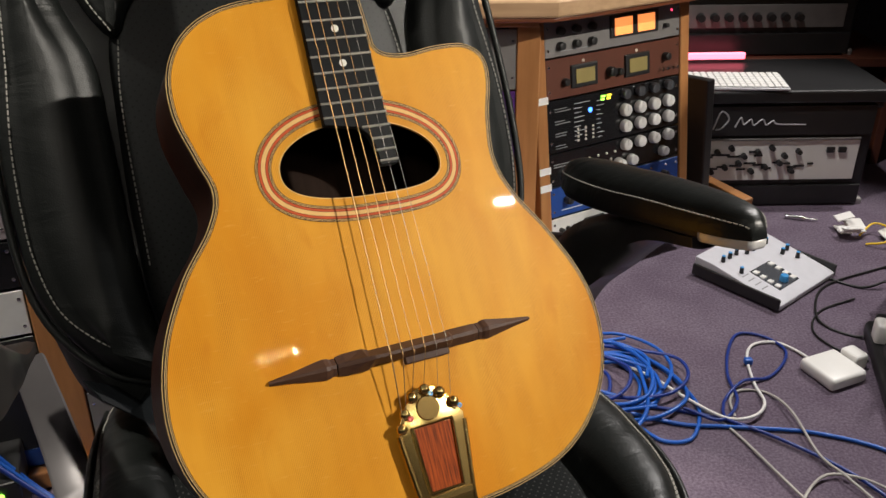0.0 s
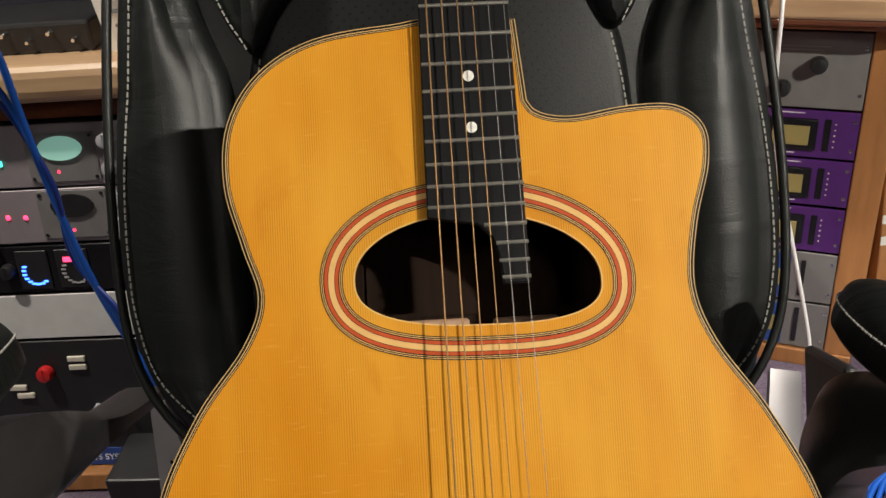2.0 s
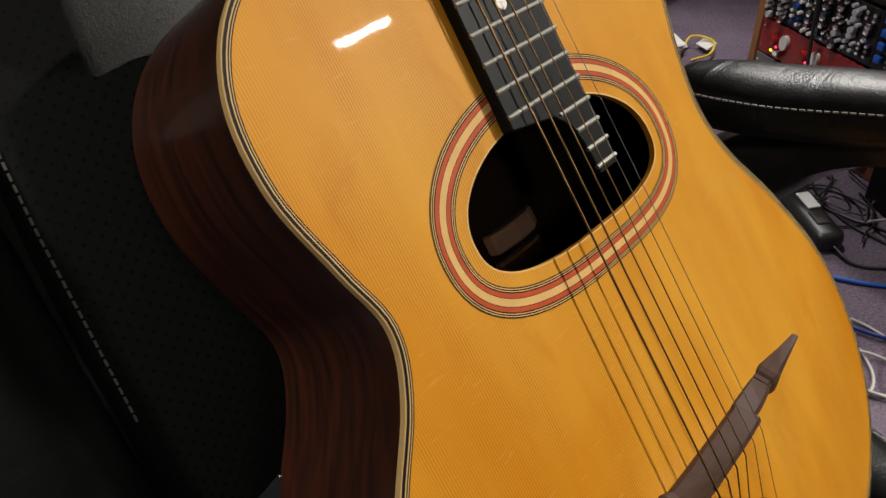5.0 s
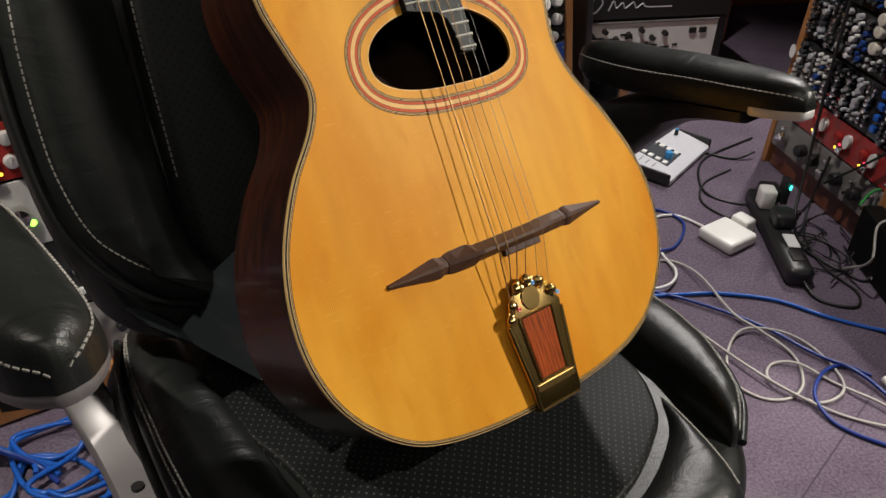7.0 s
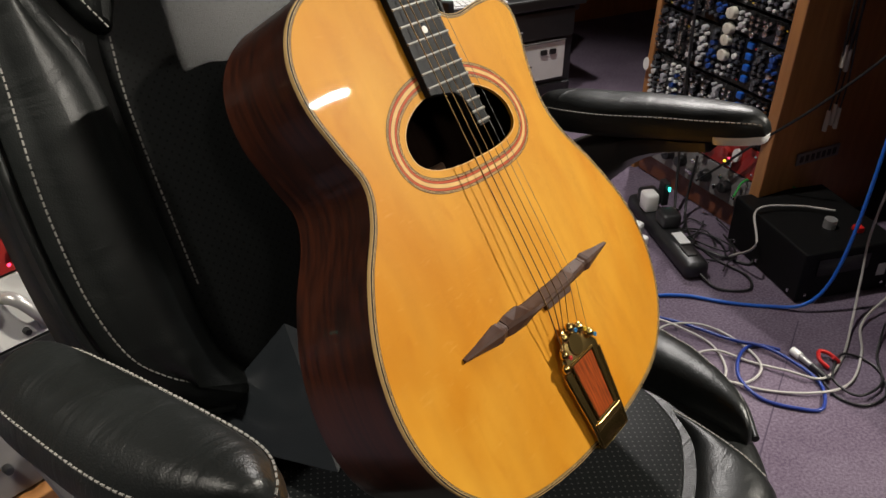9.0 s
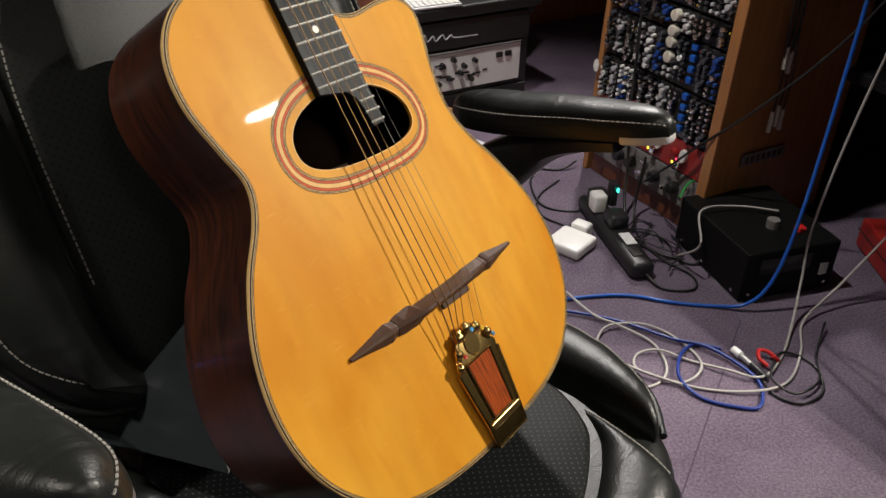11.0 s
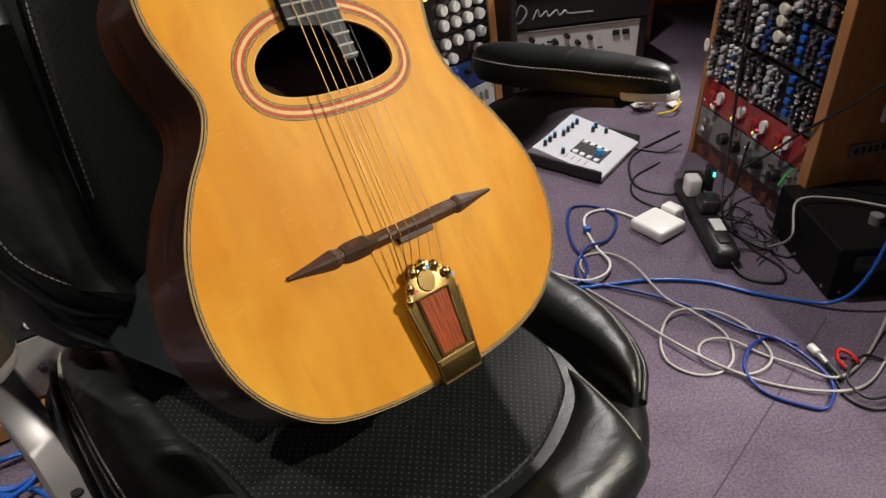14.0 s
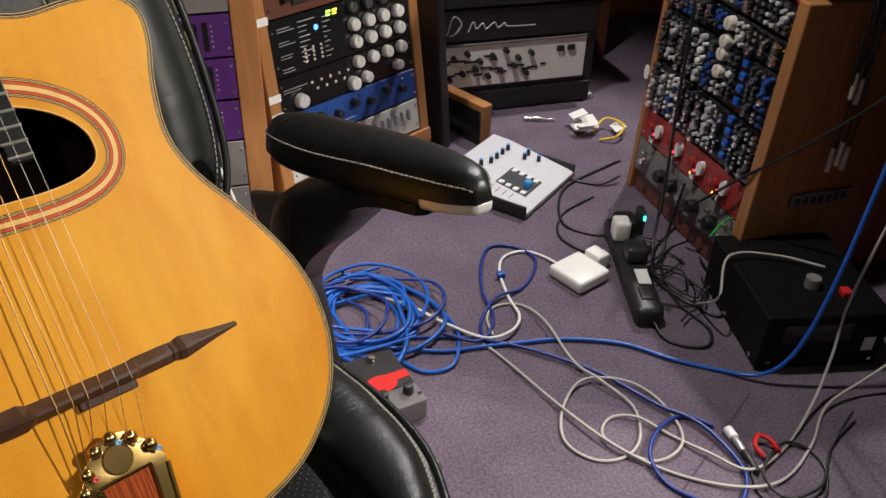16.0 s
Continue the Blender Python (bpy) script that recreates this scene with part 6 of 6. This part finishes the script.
cable("black lead hanging over the rack face", [(1.036, 1.62, 0.66), (1.038, 1.615, 0.45), (1.034, 1.60, 0.25), (1.02, 1.57, 0.12), (0.97, 1.50, 0.02), (0.93, 1.40), (0.96, 1.30), (0.99, 1.26), (1.03, 1.30, 0.03)], 0.0036, M_BLACKCAB)
cable("grey lead slanting across the rack", [(1.02, 1.50, 0.10), (1.04, 1.44, 0.17), (1.05, 1.37, 0.25), (1.10, 1.28, 0.36), (1.18, 1.18, 0.52), (1.25, 1.10, 0.70)], 0.0032, M_BLACKCAB)
cable("thin black lead over the power supply", [(0.96, 1.30, 0.01), (0.94, 1.22, 0.09), (0.99, 1.28, 0.135), (1.08, 1.26, 0.134), (1.15, 1.20, 0.134)], 0.0027, M_GREYCAB)
cable("green lead behind the power supply", [(1.00, 1.36, 0.128), (1.06, 1.385, 0.145), (1.14, 1.36, 0.140), (1.20, 1.31, 0.10)], 0.0028, material("green_cable", (0.03, 0.30, 0.06), 0.4))
for k in range(6):
    cx, cy, ph = 0.96 + RT.uniform(-0.04, 0.04), 1.42 + RT.uniform(-0.14, 0.10), RT.uniform(0, 6.28)
    cable("thin black lead coiled by the power strip", [(cx + RT.uniform(0.03, 0.08) * math.cos(ph + i * 0.8), cy + RT.uniform(0.04, 0.11) * math.sin(ph + i * 0.8), 0.005 + 0.002 * k) for i in range(8)], 0.0020, M_BLACKCAB)
cable("black lead in a wide loop", [(0.826, 0.935, 0.008), (0.812, 0.895), (0.800, 0.850), (0.825, 0.810), (0.885, 0.812), (0.930, 0.860), (0.935, 0.905), (0.905, 0.930, 0.009), (0.86, 0.912, 0.010), (0.825, 0.880, 0.009), (0.83, 0.83, 0.010), (0.90, 0.835, 0.010), (0.97, 0.90), (1.05, 0.95, 0.02)], 0.0026, M_BLACKCAB)
# plug and red clip
pl = thing("audio_plug", pose(0.826, 0.985, 0.008, 0, 0, -93), "white and silver audio plug on a black cable end", "plug")
part("sleeve", cyl_bm(0.0085, 0.022, (0, 0, 0), 16, 0.0085, 0.001, "X"), M_WHITE, pl, smooth=40)
part("barrel", cyl_bm(0.0062, 0.030, (0.022, 0, 0), 16, 0.0058, 0.001, "X"), M_SILVER, pl, smooth=40)
part("boot", cyl_bm(0.0075, 0.045, (0.052, 0, 0), 14, 0.0045, 0.001, "X"), M_BLACK, pl, smooth=40)
rc = tagged(part("red_clip", tube_bm([(0.850, 0.915, 0.006), (0.845, 0.935, 0.014), (0.860, 0.950, 0.018), (0.876, 0.940, 0.014), (0.880, 0.918, 0.008), (0.872, 0.925, 0.016)], 0.0042, 8), M_REDPLASTIC, smooth=60), "red plastic clip on the carpet", "clip")
# papers and leads heaped by the amplifier
heap = thing("paper_scraps", pose(1.13, 2.09, 0), "crumpled white scraps and yellow lead on the carpet", "scraps")
for k in range(6):
    b = box_bm(RT.uniform(0.03, 0.07), RT.uniform(0.02, 0.05), 0.004, (RT.uniform(-0.06, 0.07), RT.uniform(-0.04, 0.04), 0.008 + 0.006 * k), 0.001, 1, rot=Matrix.Rotation(RT.uniform(-0.5, 0.5), 4, RT.choice(("X", "Y", "Z"))))
    part("scrap", b, M_WHITE, heap)
cable("yellow lead in a loop by the scraps", [(1.10, 2.02), (1.14, 2.00, 0.02), (1.18, 2.04, 0.03), (1.15, 2.09, 0.03), (1.10, 2.06, 0.01)], 0.0030, M_BEADYEL)
pen = thing("jack_plug", pose(0.95, 2.19, 0.007, 0, 0, -20), "silver jack plug lying on the carpet", "plug")
part("barrel", cyl_bm(0.007, 0.05, (0, 0, 0), 14, 0.006, 0.001, "X"), M_CHROME, pen, smooth=40)
part("tip", cyl_bm(0.0032, 0.035, (0.05, 0, 0), 10, 0.003, 0.0005, "X"), M_CHROME, pen, smooth=40)
# red case at the far right, and dark shelf behind
case = thing("red_case", pose(1.30, 0.98, 0, 0, 0, -30), "dark red case on the carpet", "case")
part("box", box_bm(0.30, 0.20, 0.075, (0.15, 0.1, 0.039), 0.008), M_PRED, case)
part("seam", box_bm(0.302, 0.202, 0.003, (0.15, 0.1, 0.045)), M_BLACK, case)
# Low stand is an unseen blocker; tall one is sized to shade the rack.
for nm, y0, ln, ht, zs in (("low", 0.10, 0.42, 0.90, (0.36, 0.885)), ("tall", 0.54, 1.36, 1.30, (0.36, 0.80, 1.285))):
    stand = thing("equipment_stand", pose(1.46, y0, 0), nm + " dark equipment stand placed to shade the carpet and rack", "stand")
    part("back", box_bm(0.03, ln, ht, (0.42, ln / 2, ht / 2), 0.003), M_BLACK, stand)
    for y in (0.015, ln - 0.015):
        part("side", box_bm(0.40, 0.03, ht - 0.03, (0.20, y, (ht - 0.03) / 2), 0.003), M_BLACK, stand)
    for z in zs:
        part("shelf", box_bm(0.40, ln, 0.03, (0.20, ln / 2, z), 0.003), M_BLACK, stand)
for k in range(5):
    cx, cy, ph = 1.60 + RT.uniform(-0.05, 0.05), 1.50 + RT.uniform(-0.08, 0.08), RT.uniform(0, 6.28)
    ob = cable("coiled black cable on the stand", [(cx + RT.uniform(0.05, 0.10) * math.cos(ph + i * 0.7), cy + RT.uniform(0.05, 0.12) * math.sin(ph + i * 0.7), 0.380 + 0.008 * k) for i in range(10)], 0.004, M_BLACKCAB)
# plugs hanging beside the right rack
for k in range(5):
    h = thing("hanging_plug", pose(1.20 + 0.017 * (k % 3), 1.318, 0.27 + 0.012 * (k % 2) + (0.14 if k > 2 else 0)), "pale jack plug hanging on its lead beside the rack", "plug", "hanging plugs")
    part("barrel", cyl_bm(0.0055, 0.05, (0, 0, 0), 10, 0.0045), M_CREAMKNOB, h)
    part("lead", tube_bm([(0, 0, 0.05), (0.004, 0, 0.12), (-0.01, 0.0, 0.24), (-0.005, 0.005, 0.36)], 0.0022, 6, 4), M_BLACKCAB, h)
# carpet seam
tagged(part("carpet_seam", box_bm(0.9, 0.003, 0.0012, (0.60, 0.84, 0.0), 0, 1, rot=None), material("carpet_joint", (0.085, 0.064, 0.092), 0.95, grain=0.4, grain_scale=200, spec=0.1)), "thin joint between two carpet tiles", "seam", kind="structure").matrix_world = Matrix.Translation((0.55, 0.80, 0.0004)) @ Matrix.Rotation(radians(34.5), 4, "Z") @ Matrix.Translation((-0.60, -0.84, 0))
